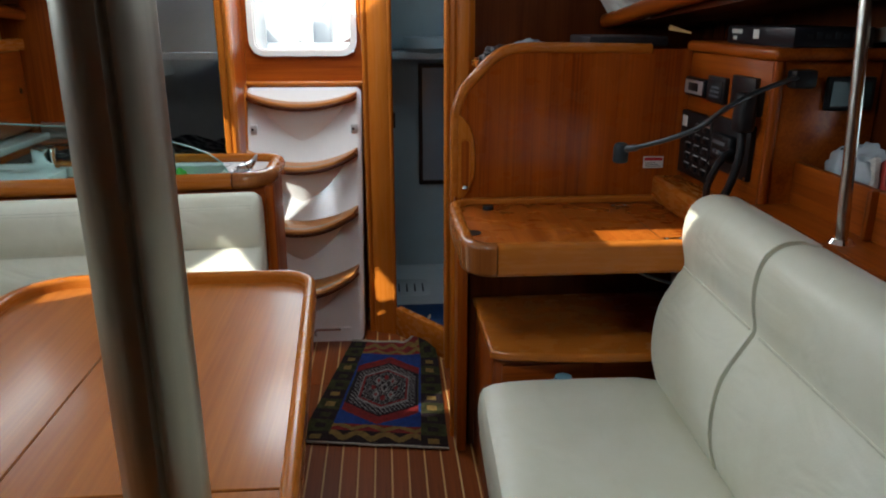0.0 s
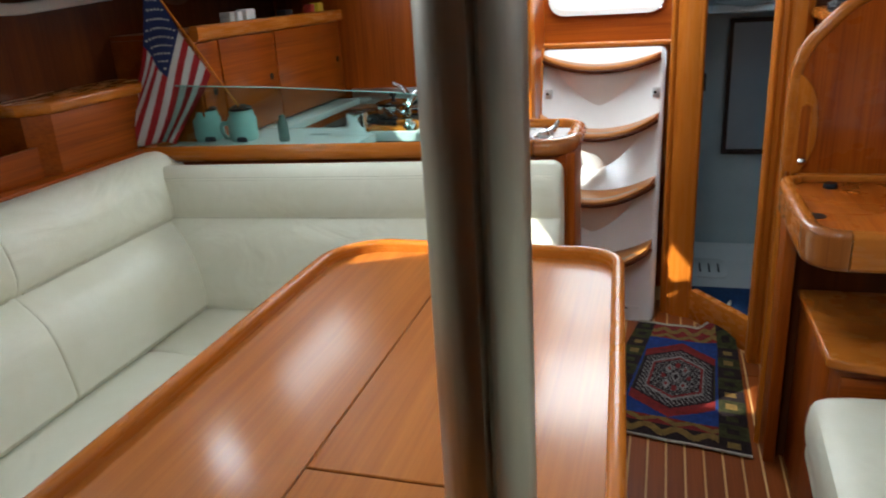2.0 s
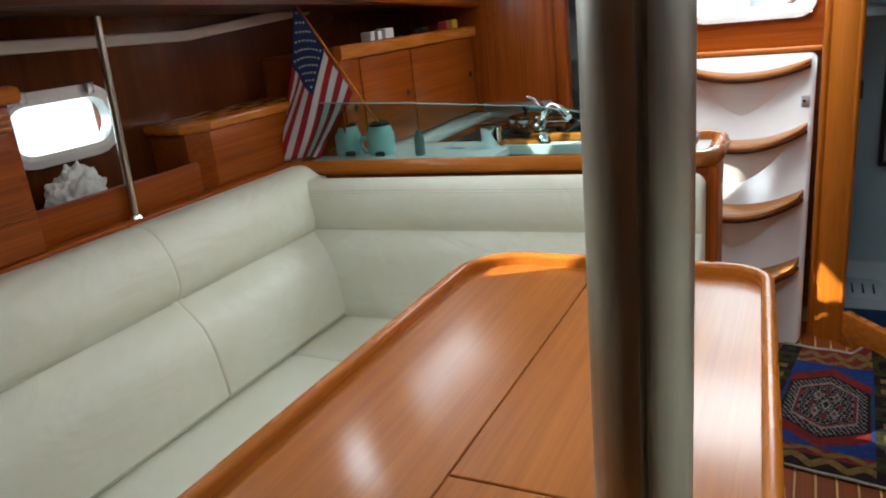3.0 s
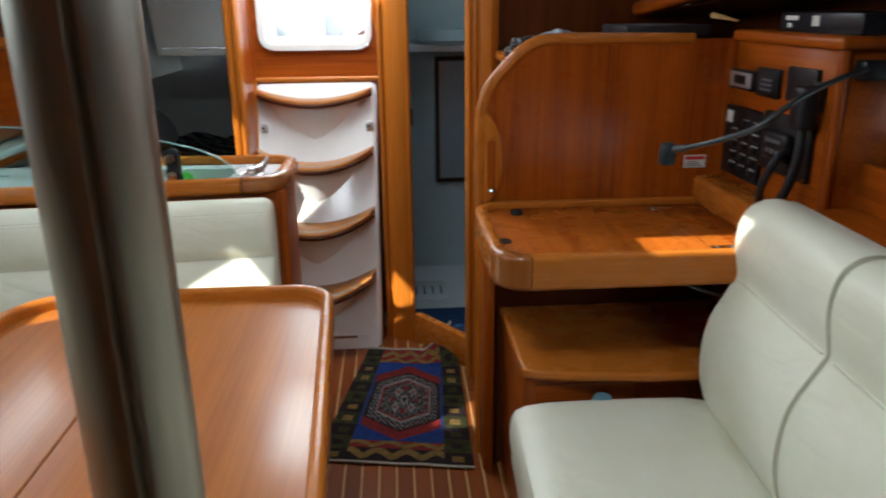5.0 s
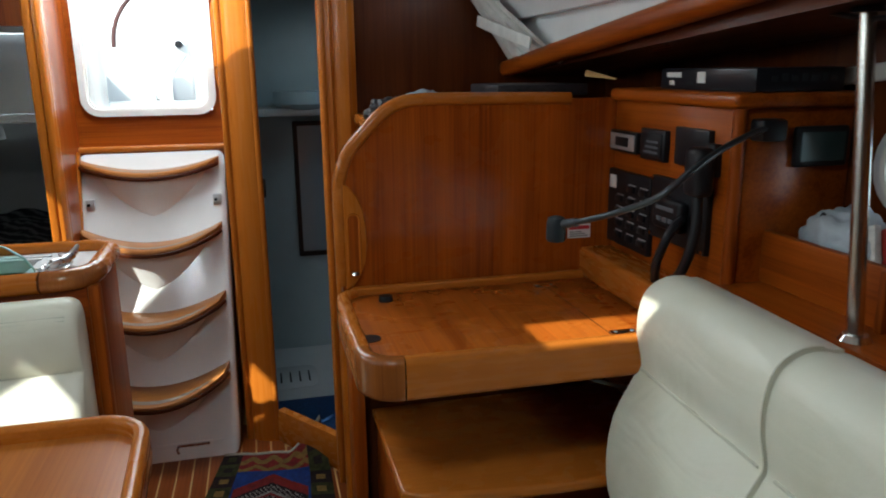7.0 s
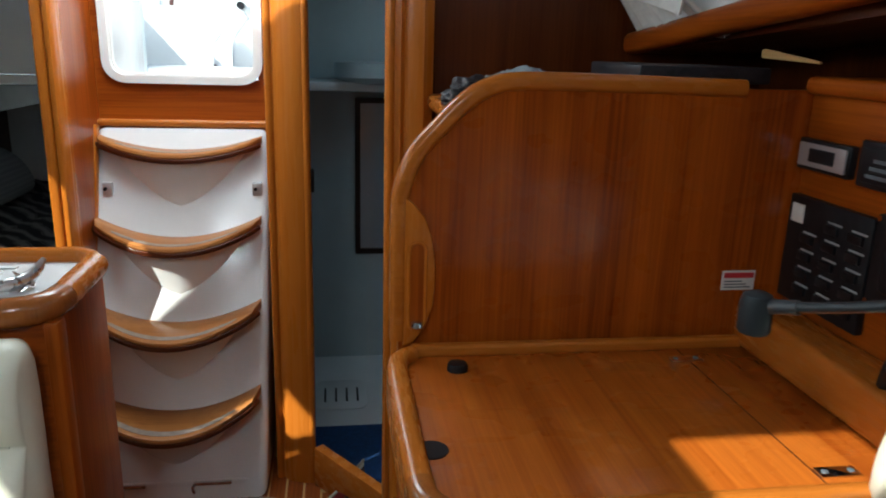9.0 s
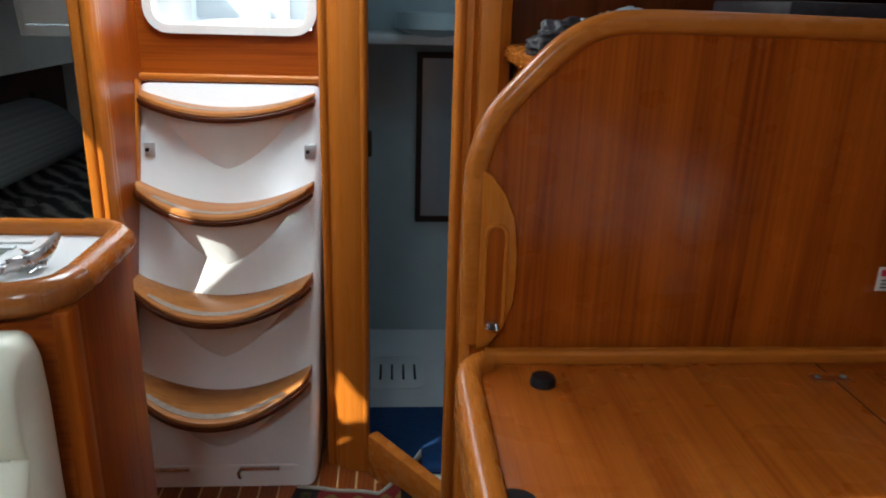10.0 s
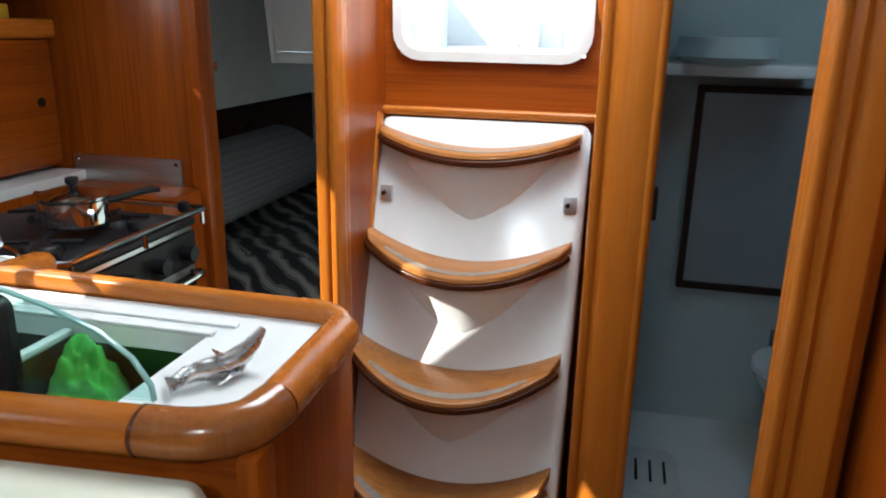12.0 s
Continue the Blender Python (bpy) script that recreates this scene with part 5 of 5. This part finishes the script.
fid = [(-1.20, 2.325), (-0.772, 2.325), (-0.762, 2.335), (-0.762, 2.745), (-0.772, 2.755), (-1.20, 2.755)]
part("fiddle_rail", sweep([(x, y, 0.812) for x, y in fid], circle(0.0065, 8)), chrome, sv, "chrome fiddle rail")
for x, y in ((-0.764, 2.34), (-0.764, 2.54), (-0.764, 2.74), (-1.18, 2.325), (-1.18, 2.755)):
    part("fiddle_post", cylinder((x, y, 0.780), (x, y, 0.812), 0.005, 8), chrome, sv)
for x, y in ((-1.08, 2.43), (-0.92, 2.45), (-1.08, 2.65), (-0.92, 2.65)):
    b = part("burner", lathe([(0.001, 0.016), (0.034, 0.015), (0.040, 0.008), (0.042, 0.0)], (x, y, 0.786), 18), black, sv)
    for k in range(4):
        a = math.pi / 2 * k + 0.4
        part("grate_arm", cylinder((x + 0.02 * math.cos(a), y + 0.02 * math.sin(a), 0.806), (x + 0.075 * math.cos(a), y + 0.075 * math.sin(a), 0.804), 0.004, 6), black, b)
for y, z in ((2.35, 0.806), (2.56, 0.806), (2.73, 0.806)):
    cl_ = part("pot_clamp", lathe([(0.001, 0.022), (0.012, 0.020), (0.014, 0.008), (0.010, 0.0)], (-0.80, y, z), 12), black, sv)
pan = thing("saucepan", (-0.925, 2.555, 0.812), "polished steel saucepan with lid and black handle", "saucepan")
PAN = (-0.925, 2.555, 0.812)
part("pot", lathe([(0.056, 0.0), (0.061, 0.006), (0.062, 0.050), (0.065, 0.053), (0.001, 0.053)], PAN, 28), chrome, pan)
lid = part("lid", lathe([(0.065, 0.054), (0.066, 0.059), (0.045, 0.067), (0.001, 0.071)], PAN, 28), chrome, pan)
part("lid_knob", lathe([(0.006, 0.069), (0.007, 0.078), (0.013, 0.083), (0.012, 0.093), (0.001, 0.095)], PAN, 16), black, lid)
part("handle", sweep(smooth_path([(-0.885, 2.600, 0.852), (-0.865, 2.625, 0.857), (-0.838, 2.665, 0.864), (-0.828, 2.685, 0.862)], 5), rounded(0.018, 0.011, 0.004)), black, pan)
fk = thing("wire_trivet", (-0.95, 2.38, 0.81), "bent steel wire handle on the hob", "utensil")
part("wire", sweep(smooth_path([(-1.0, 2.40, 0.815), (-0.90, 2.36, 0.818), (-0.83, 2.31, 0.820), (-0.85, 2.28, 0.820), (-0.93, 2.30, 0.818)], 6), circle(0.004, 6)), chrome, fk)

# wall cupboards with an open shelf over them
wc2 = thing("galley_cupboard", (-1.5, 2.5, 0.83), "varnished galley wall cupboard with sliding doors and open shelf", "cupboard")
CX = -1.300
part("body", bx(HULL_P + 0.003, CX - 0.006, 1.92, 2.980, 0.838, 1.165, 0.003), cherry_y, wc2)
for a, b in ((1.93, 2.04), (2.05, 2.40), (2.41, 2.975)):
    d = part("door", bx(CX - 0.008, CX, a, b, 0.845, 1.150, 0.003), wood("cupboard_door_cherry", CH_D, CH_L, 1, 0.3), wc2)
    part("finger_hole", cylinder((CX - 0.002, b - 0.05, 1.0), (CX + 0.002, b - 0.05, 1.0), 0.012, 14), black, d)
part("shelf_rail", sweep([(CX + 0.002, 1.92, 1.176), (CX + 0.002, 2.98, 1.176)], rounded(0.030, 0.046, 0.012)), trim_y, wc2, "rounded shelf rail")
part("shelf", bx(HULL_P + 0.003, CX - 0.01, 1.92, 2.98, 1.165, 1.180, 0.002), cherry_y, wc2)
for name, x, y, w, h, m, label in (
        ("camera", -1.35, 2.32, 0.06, 0.05, white_frame, "small pale camera on the galley shelf"),
        ("spice_jar", -1.35, 2.20, 0.03, 0.045, paper, "small pale jar on the galley shelf"),
        ("spice_jar", -1.35, 2.25, 0.03, 0.045, white_frame, "small pale jar on the galley shelf"),
        ("tea_box", -1.34, 2.86, 0.05, 0.050, cover_yellow, "yellow card box on the galley shelf"),
        ("matchbox", -1.34, 2.79, 0.03, 0.048, cover_red, "red card box on the galley shelf"),
        ("dark_tin", -1.36, 2.62, 0.06, 0.035, cover_dark, "dark flat tin on the galley shelf")):
    t = thing(name, (x, y, 1.18), label, name.replace("_", " "))
    part("body", bx(x - 0.02, x + 0.02, y - w / 2, y + w / 2, 1.181, 1.181 + h, 0.004), m, t)
cl2 = thing("draped_cloth", (-1.16, 2.9, 1.36), "grey-white cloth lying on the deck edge", "cloth")
part("cloth", crumple((-1.15, 2.86, 1.358), (0.05, 0.14, 0.06), 6.1, 0.4), white_cloth, cl2)

# glass screen on the front rail
gs = thing("glass_screen", (-0.9, 1.9, 0.86), "greenish glass splash screen along the worktop rail", "glass screen")
gl_pts = [(-1.40, 0.856), (-1.40, 1.047), (-1.0, 1.027), (-0.66, 1.002), (-0.55, 0.985), (-0.46, 0.962), (-0.40, 0.944), (-0.35, 0.922), (-0.32, 0.898), (-0.304, 0.872), (-0.302, 0.856)]
g = part("sheet", raked(prism(gl_pts, "y", 1.900, 1.906)), green_pane, gs)
g.visible_shadow = False
part("polished_edge", raked(sweep([(x, 1.903, z) for x, z in gl_pts[1:]], rounded(0.006, 0.003, 0.001))), glass_edge, gs)
for x in (-0.46,):
    c = part("clamp", prism([(x + u, 0.895 + v) for u, v in rounded(0.034, 0.105, 0.014)], "y", 1.874, 1.896, 0.002), black, gs, "black clamp")
    for z in (0.880, 0.925):
        part("bolt", sweep([(x, 1.874, z), (x, 1.862, z), (x, 1.860, z)], circle(0.012, 14), up=(0, 0, 1)), chrome, c)
mg = thing("mug", (-1.20, 1.955, 0.856), "seafoam green mug with a dark print", "mug", "mugs")
part("body", lathe([(0.036, 0.0), (0.039, 0.01), (0.039, 0.058), (0.034, 0.066), (0.032, 0.080), (0.028, 0.080), (0.028, 0.03), (0.001, 0.03)], (-1.20, 1.955, 0.856), 24), mug_green, mg)
part("lid", lathe([(0.030, 0.078), (0.031, 0.086), (0.016, 0.094), (0.001, 0.096)], (-1.20, 1.955, 0.856), 20), black, mg)
part("handle", sweep(smooth_path([(-1.238, 1.955, 0.900), (-1.262, 1.955, 0.898), (-1.266, 1.955, 0.876), (-1.252, 1.955, 0.858), (-1.238, 1.955, 0.856)], 5), rounded(0.012, 0.007, 0.002), up=(0, 1, 0)), mug_green, mg)
part("print", prism([(-1.185 + u, 0.862 + v) for u, v in rounded(0.030, 0.016, 0.006)], "y", 1.9145, 1.918), mug_dark, mg)
mg.scale = (1.13, 1.13, 1.13)
copy_thing(mg, pose(-1.325, 1.955, 0.856, 0, 0, 15))
bt = thing("glass_bottle", (-1.075, 1.95, 0.856), "small dark glass bottle on the worktop", "bottle")
part("body", lathe([(0.014, 0.0), (0.016, 0.006), (0.016, 0.055), (0.010, 0.066), (0.009, 0.078), (0.001, 0.080)], (-1.05, 1.930, 0.856), 16), plain("grey_glass", (0.12, 0.16, 0.15), 0.1), bt)
tap = thing("sink_tap", (-0.60, 2.10, 0.856), "chrome galley tap beside the sink", "tap")
part("spout", sweep(smooth_path([(-0.70, 2.075, 0.856), (-0.70, 2.075, 0.93), (-0.68, 2.10, 0.965), (-0.64, 2.07, 0.962), (-0.61, 2.045, 0.94)], 6), circle(0.011, 12)), chrome, tap)
part("base", lathe([(0.024, 0.0), (0.022, 0.02), (0.014, 0.03), (0.001, 0.03)], (-0.70, 2.075, 0.856), 18), chrome, tap)
part("lever", sweep([(-0.70, 2.075, 0.97), (-0.73, 2.12, 0.985), (-0.76, 2.13, 0.995)], rounded(0.016, 0.008, 0.003)), chrome, tap)
cup = thing("steel_cup", (-0.86, 2.05, 0.856), "small steel cup on the worktop", "cup")
part("wall", lathe([(0.028, 0.0), (0.030, 0.004), (0.033, 0.062), (0.030, 0.062), (0.027, 0.01), (0.001, 0.01)], (-0.86, 2.05, 0.856), 20), chrome, cup)
brd = thing("cutting_board", (-0.78, 2.08, 0.856), "small wooden board on the worktop", "board")
part("board", bx(-0.84, -0.70, 2.052, 2.108, 0.8565, 0.868, 0.004), trim_x, brd)
sg = thing("green_cloth", (-0.455, 1.988, 0.66), "bright green cloth bundled upright in the sink", "cloth")
part("cloth", crumple((-0.455, 1.988, 0.661), (0.046, 0.046, 0.116), 1.3, 0.2), green_cloth, sg)
ic2 = thing("icebox_lid_pull", (-0.98, 2.03, 0.856), "small flush pull in the worktop", "handle")
part("pull", prism([(-0.98 + u, 2.03 + v) for u, v in rounded(0.07, 0.022, 0.010)], "z", 0.8565, 0.842, 0.001), grey_plastic, ic2)

# dolphin figurine, one mesh
spine = smooth_path([(-0.345, 1.928, 0.848), (-0.325, 1.932, 0.858), (-0.295, 1.938, 0.856), (-0.262, 1.944, 0.860), (-0.232, 1.952, 0.876), (-0.206, 1.962, 0.902)], 5)
rings = []
nsp = len(spine)
for q, c in enumerate(spine):
    s = q / (nsp - 1)
    r = 0.004 + 0.017 * math.sin(math.pi * min(1, (s * 0.92 + 0.04))) ** 0.8
    t = (spine[min(q + 1, nsp - 1)] - spine[max(q - 1, 0)]).normalized()
    side = t.cross(Vector((0, 0, 1))).normalized()
    up_ = side.cross(t)
    rings.append([c + side * (r * 0.8 * math.cos(a)) + up_ * (r * math.sin(a)) for a in [2 * math.pi * k / 12 for k in range(12)]])
fig = loft(rings)
tail = loft([[(-0.345 + dx, 1.928 + dy, 0.846 + dz) for dx, dy, dz in ((0, -0.004, 0.004), (0, 0.004, 0.004), (0, 0.004, -0.002), (0, -0.004, -0.002))], [(-0.372 + dx, 1.928 + dy, 0.846 + dz) for dx, dy, dz in ((0, -0.034, 0.003), (0, 0.034, 0.003), (0, 0.034, 0.0), (0, -0.034, 0.0))]])
fin = loft([[(-0.285 + dx, 1.938 + dy, 0.868) for dx, dy in ((0, -0.003), (0.02, -0.003), (0.02, 0.003), (0, 0.003))], [(-0.298 + dx, 1.938 + dy, 0.890) for dx, dy in ((0, -0.001), (0.004, -0.001), (0.004, 0.001), (0, 0.001))]])
flip = loft([[(-0.265 + dx, 1.93 + dy, 0.852) for dx, dy in ((0, -0.004), (0.018, -0.004), (0.018, 0.004), (0, 0.004))], [(-0.30 + dx, 1.905 + dy, 0.842) for dx, dy in ((0, -0.003), (0.006, -0.003), (0.006, 0.003), (0, 0.003))]])
wave = sweep(smooth_path([(-0.36, 1.945, 0.843), (-0.335, 1.962, 0.848), (-0.30, 1.965, 0.845), (-0.27, 1.955, 0.848), (-0.245, 1.94, 0.846)], 5), circle(0.009, 10))
small = join(fig, tail, fin, flip, wave)
small.transform(Matrix.Translation((-0.238, 1.995, 0.857)) @ Matrix.Rotation(radians(42), 4, "Z") @ Matrix.Scale(0.60, 4) @ Matrix.Translation((0.206, -1.962, -0.834)))
solid("dolphin_figurine", small, silver, "silver metal dolphin figurine on the worktop corner", "figurine")

# ---- flag ----
fl = thing("small_flag", (-1.36, 1.84, 0.87), "small stars and stripes flag on a thin staff", "flag")
A, B, C, D = Vector((-1.372, 1.836, 1.338)), Vector((-1.212, 1.842, 1.066)), Vector((-1.322, 1.79, 0.880)), Vector((-1.510, 1.745, 0.878))
NU, NV = 30, 26


def cloth(u, v):
    p = (1 - u) * ((1 - v) * A + v * B) + u * ((1 - v) * D + v * C)
    bow = math.sin(math.pi * u)
    p += Vector((0.028 * bow * (1 - v) + 0.010 * math.sin(9 * v + 4 * u) * u, 0.022 * math.sin(7.5 * v + 2.5 * u) * (0.25 + u), 0.0))
    return p


bm = bmesh.new()
grid = [[bm.verts.new(cloth(a / NU, b / NV)) for b in range(NV + 1)] for a in range(NU + 1)]
for a in range(NU):
    for b in range(NV):
        f = bm.faces.new((grid[a][b], grid[a + 1][b], grid[a + 1][b + 1], grid[a][b + 1]))
        stripe = b // 2
        f.material_index = 2 if a < 12 and b < 14 else stripe % 2
bmesh.ops.solidify(bm, geom=bm.faces[:], thickness=0.0012)
part("cloth", bm, [red, white_dye, navy], fl, "red and white striped cloth with a blue canton")
stars = bmesh.new()
for r_ in range(9):
    for c_ in range(6 if r_ % 2 == 0 else 5):
        v = (0.05 + 0.1 * (r_ + 0.0) / 9 * 4.9) * 1.0
        u = 0.04 + 0.062 * (c_ + (0.5 if r_ % 2 else 0.0))
        p0 = cloth(u, v)
        n0 = (cloth(u + 0.01, v) - p0).cross(cloth(u, v + 0.01) - p0).normalized()
        if n0.y > 0:
            n0 = -n0
        tx = (cloth(u + 0.01, v) - p0).normalized()
        ty = n0.cross(tx)
        pts = []
        for k in range(10):
            a = math.pi / 5 * k
            rad = 0.0048 if k % 2 == 0 else 0.0021
            pts.append(stars.verts.new(p0 + n0 * 0.0022 + tx * (rad * math.sin(a)) + ty * (rad * math.cos(a))))
        stars.faces.new(pts)
part("stars", stars, white_dye, fl, "white stars")
part("staff", cylinder((-1.379, 1.838, 1.350), (-1.176, 1.945, 0.925), 0.0035, 8), trim_z, fl)

# ---- rug ----
rug = thing("woven_rug", (0.08, 2.2, 0), "small worn oriental rug with red, blue and gold medallion", "rug")
P00, P10, P11, P01 = Vector((-0.160, 1.885, 0)), Vector((0.312, 1.808, 0)), Vector((0.325, 2.575, 0)), Vector((-0.018, 2.632, 0))


def rug_at(u, v, up=0.0):
    p = (1 - v) * ((1 - u) * P00 + u * P10) + v * ((1 - u) * P01 + u * P11)
    k = max(0.0, u - 0.62) / 0.38 * max(0.0, v - 0.80) / 0.20
    p = p + Vector((-0.02 * k, 0.045 * k, 0.11 * k ** 1.3 + 0.006 + 0.003 * noise.noise(Vector((u * 5, v * 6, 2))) + up))
    return p


def rug_colour(u, v):
    if v < 0.012 or v > 0.988:
        return 6
    if u < 0.18 or u > 0.82:
        block = (v * 11) % 1
        edge = abs((u if u < 0.5 else 1 - u) - 0.095)
        if edge < 0.035 and 0.3 < block < 0.7:
            return (2, 5, 3, 2)[int(v * 11) % 4]
        return 3 if int(v * 11) % 2 else 5
    if v < 0.10 or v > 0.90:
        z = abs(((u * 5.2) % 1) - 0.5)
        d = (v if v < 0.5 else 1 - v)
        return 2 if z * 0.10 < d - 0.02 < z * 0.10 + 0.045 else (1 if v > 0.9 else 5)
    uu, vv = abs(u - 0.5) / 0.30, abs(v - 0.49) / 0.33
    if 0.10 <= v < 0.155 or 0.845 < v <= 0.90:
        zz = abs(((u * 4.5) % 1) - 0.5)
        d = (v if v < 0.5 else 1 - v) - 0.10
        return 2 if zz * 0.075 < d < zz * 0.075 + 0.03 else 1
    slant = vv + 0.35 * uu
    if slant > 1.0 or uu > 1.0:
        return 0
    if slant > 0.80:
        return 1
    if uu > 0.95:
        return 3
    if slant > 0.76 or uu > 0.90:
        return 5
    if slant > 0.60 or uu > 0.72:
        return 4 if (int(u * 78) + int(v * 96)) % 3 == 0 else 5
    if slant > 0.55 or uu > 0.66:
        return 4
    if slant > 0.50 or uu > 0.60:
        return 1
    d = uu * 1.25 + vv
    if d < 0.09:
        return 5
    if d < 0.155:
        return 4
    if math.hypot(uu, vv - 0.30) < 0.075 or math.hypot(uu - 0.33, vv) < 0.06:
        return 1
    dd = abs(uu - 0.21) * 1.2 + abs(vv - 0.20)
    if dd < 0.06:
        return 1
    if dd < 0.13:
        return 4
    return 4 if (int(u * 84) * 5 + int(v * 120) * 3) % 7 < 2 else 5


bm = bmesh.new()
RU, RV = 104, 168
grid = [[bm.verts.new(rug_at(a / RU, b / RV)) for b in range(RV + 1)] for a in range(RU + 1)]
for a in range(RU):
    for b in range(RV):
        f = bm.faces.new((grid[a][b], grid[a + 1][b], grid[a + 1][b + 1], grid[a][b + 1]))
        f.material_index = rug_colour((a + 0.5) / RU, (b + 0.5) / RV)
bmesh.ops.solidify(bm, geom=bm.faces[:], thickness=0.006)
part("field", bm, [wool_blue, wool_red, wool_gold, wool_olive, wool_grey, wool_dark, fringe], rug)
part("selvedge", sweep([rug_at(q / 30, 1.0, 0.001) for q in range(31)], circle(0.003, 6)), fringe, rug, "pale bound edge")
part("selvedge", sweep([rug_at(q / 30, 0.0, 0.001) for q in range(31)], circle(0.004, 6)), fringe, rug, "pale bound edge")

# ---- outside: cockpit and sea ----
ck = thing("cockpit", (-0.19, 4.6, 0.9), "white moulded cockpit seen through the companion window", "cockpit", kind="structure")
part("bridge_deck", bx(-0.44, 0.085, 3.031, 3.45, 0.90, 0.95, 0), gelcoat, ck)
part("footwell_front", bx(-0.93, -0.45, 3.452, 3.49, 1.12, 1.418, 0.004), gelcoat, ck)
part("footwell", bx(-0.93, 0.60, 3.452, 4.75, 1.085, 1.118, 0.006), gelcoat, ck)
part("helm_well", bx(-0.93, 0.60, 4.72, 6.4, 1.00, 1.04, 0.006), gelcoat, ck)
part("footwell_side", prism([(-0.972, 1.53), (-0.935, 1.085), (-0.915, 1.085), (-0.952, 1.53)], "y", 3.452, 6.3), gelcoat, ck)
part("bench", bx(-1.35, -0.96, 3.06, 6.3, 1.47, 1.53, 0.02), gelcoat, ck)
part("bench_side", bx(-0.44, -0.40, 3.031, 3.45, 0.95, 1.53, 0.01), gelcoat, ck)
part("bench", bx(0.60, 1.00, 3.73, 6.3, 1.47, 1.53, 0.02), gelcoat, ck)
part("bench_side", bx(0.045, 0.085, 3.031, 3.72, 0.95, 1.53, 0.01), gelcoat, ck)
part("transom", bx(-1.35, 1.0, 6.3, 6.4, 0.90, 1.60, 0.03), gelcoat, ck)
wh = thing("steering_wheel", (-0.29, 5.3, 1.04), "leather-rimmed steering wheel on its pedestal", "wheel")
part("rim", sweep([(-0.29 + 0.38 * math.cos(2 * math.pi * q / 48), 5.30, 1.44 + 0.38 * math.sin(2 * math.pi * q / 48)) for q in range(48)], circle(0.014, 10), up=(0, 1, 0), closed=True), plain("brown_leather", (0.10, 0.035, 0.03), 0.6), wh)
for q in range(5):
    a = 2 * math.pi * q / 5 + 0.3
    part("spoke", cylinder((-0.29, 5.30, 1.44), (-0.29 + 0.37 * math.cos(a), 5.30, 1.44 + 0.37 * math.sin(a)), 0.004, 8), white_frame, wh)
part("pedestal", bx(-0.36, -0.22, 5.34, 5.46, 1.04, 1.46, 0.03, 3), gelcoat, wh)
part("hub", cylinder((-0.29, 5.27, 1.44), (-0.29, 5.35, 1.44), 0.022, 12), black, wh)
solid("wall_hull_port", hole_wall("x", -1.69, -1.652, -1.39, 6.42, 0.30, 1.43, [(0.978, 1.288, 1.030, 1.170)]), gelcoat, "white topsides of the boat", "hull", kind="structure")
solid("wall_hull_starboard", hole_wall("x", 1.272, 1.31, -1.39, 6.42, 0.30, 1.43, [(1.00, 1.48, 1.00, 1.190)]), gelcoat, "white topsides of the boat", "hull", kind="structure")
solid("wall_hull_forward", bx(-1.65, 1.27, -1.39, -1.354, 0.30, 1.43, 0), gelcoat, "white forward end of the hull", "hull", kind="structure")
solid("wall_hull_aft", bx(-1.65, 1.27, 6.402, 6.42, 0.30, 1.43, 0), gelcoat, "white transom of the hull", "hull", kind="structure")
for side, xa, xb, y1 in (("port", -1.69, -1.30, 3.0), ("starboard", 0.925, 1.31, 2.41)):
    solid("roof_side_deck_" + side, prism([(-1.39, 1.464), (FWD, 1.464), (y1, 1.424), (y1, 1.432), (-1.39, 1.472)], "x", xa, xb), gelcoat, "white moulded side deck", "deck", kind="structure")
hz = bmesh.new()
arc_pts = [(90 * math.cos(radians(a)), 90 * math.sin(radians(a))) for a in range(0, 361, 10)]
hz_low = [hz.verts.new((x, y, 0.52)) for x, y in arc_pts]
hz_top = [hz.verts.new((x, y, 45.0)) for x, y in arc_pts]
for q in range(36):
    hz.faces.new((hz_low[q], hz_low[q + 1], hz_top[q + 1], hz_top[q]))
glow_ring_m, nt, p = nodes_of("glowing_backdrop")
p.inputs["Base Color"].default_value = (0.8, 0.8, 0.8, 1)
p.inputs["Emission Color"].default_value, p.inputs["Emission Strength"].default_value = (0.93, 0.97, 1.0, 1), 1.8
backdrop = solid("backdrop", hz, glow_ring_m, "glowing white ring added as burnt-out sky over the water", "sky", kind="structure")
sea = bmesh.new()
R_IN = [(-1.69, -1.39), (1.31, -1.39), (1.31, 6.42), (-1.69, 6.42)]
ins = [sea.verts.new((x, y, 0.50)) for x, y in R_IN]
outs = [sea.verts.new((x, y, 0.50)) for x, y in ((-2500, -2500), (2500, -2500), (2500, 2500), (-2500, 2500))]
for q in range(4):
    sea.faces.new((ins[q], ins[(q + 1) % 4], outs[(q + 1) % 4], outs[q]))
solid("water", sea, sea_m, "rippled grey-green sea around the boat", "water", kind="structure")

# ---- cabin sole planks ----
PITCH = 0.050
cols = [(-0.74 + PITCH * q) for q in range(25)]
mesh_of = {}
for q, x in enumerate(cols):
    for k, (y0, y1) in enumerate(((FWD + 0.02, 0.30), (0.302, 1.30), (1.302, 2.272), (2.275, 2.995))):
        if k == 3:
            y1 = round(min(y1, 2.71 - 1.38 * (x - 0.165)), 3)
            if y1 < y0 + 0.02:
                continue
        if (k, y1) not in mesh_of:
            mesh_of[(k, y1)] = finish("plank", bx(-0.0222, 0.0222, y0, y1, -0.012, 0.0, 0.0012, 1), plank_wood)
        ob = new("plank", mesh_of[(k, y1)])
        ob.parent = floor
        ob.location = (x, 0, 0)
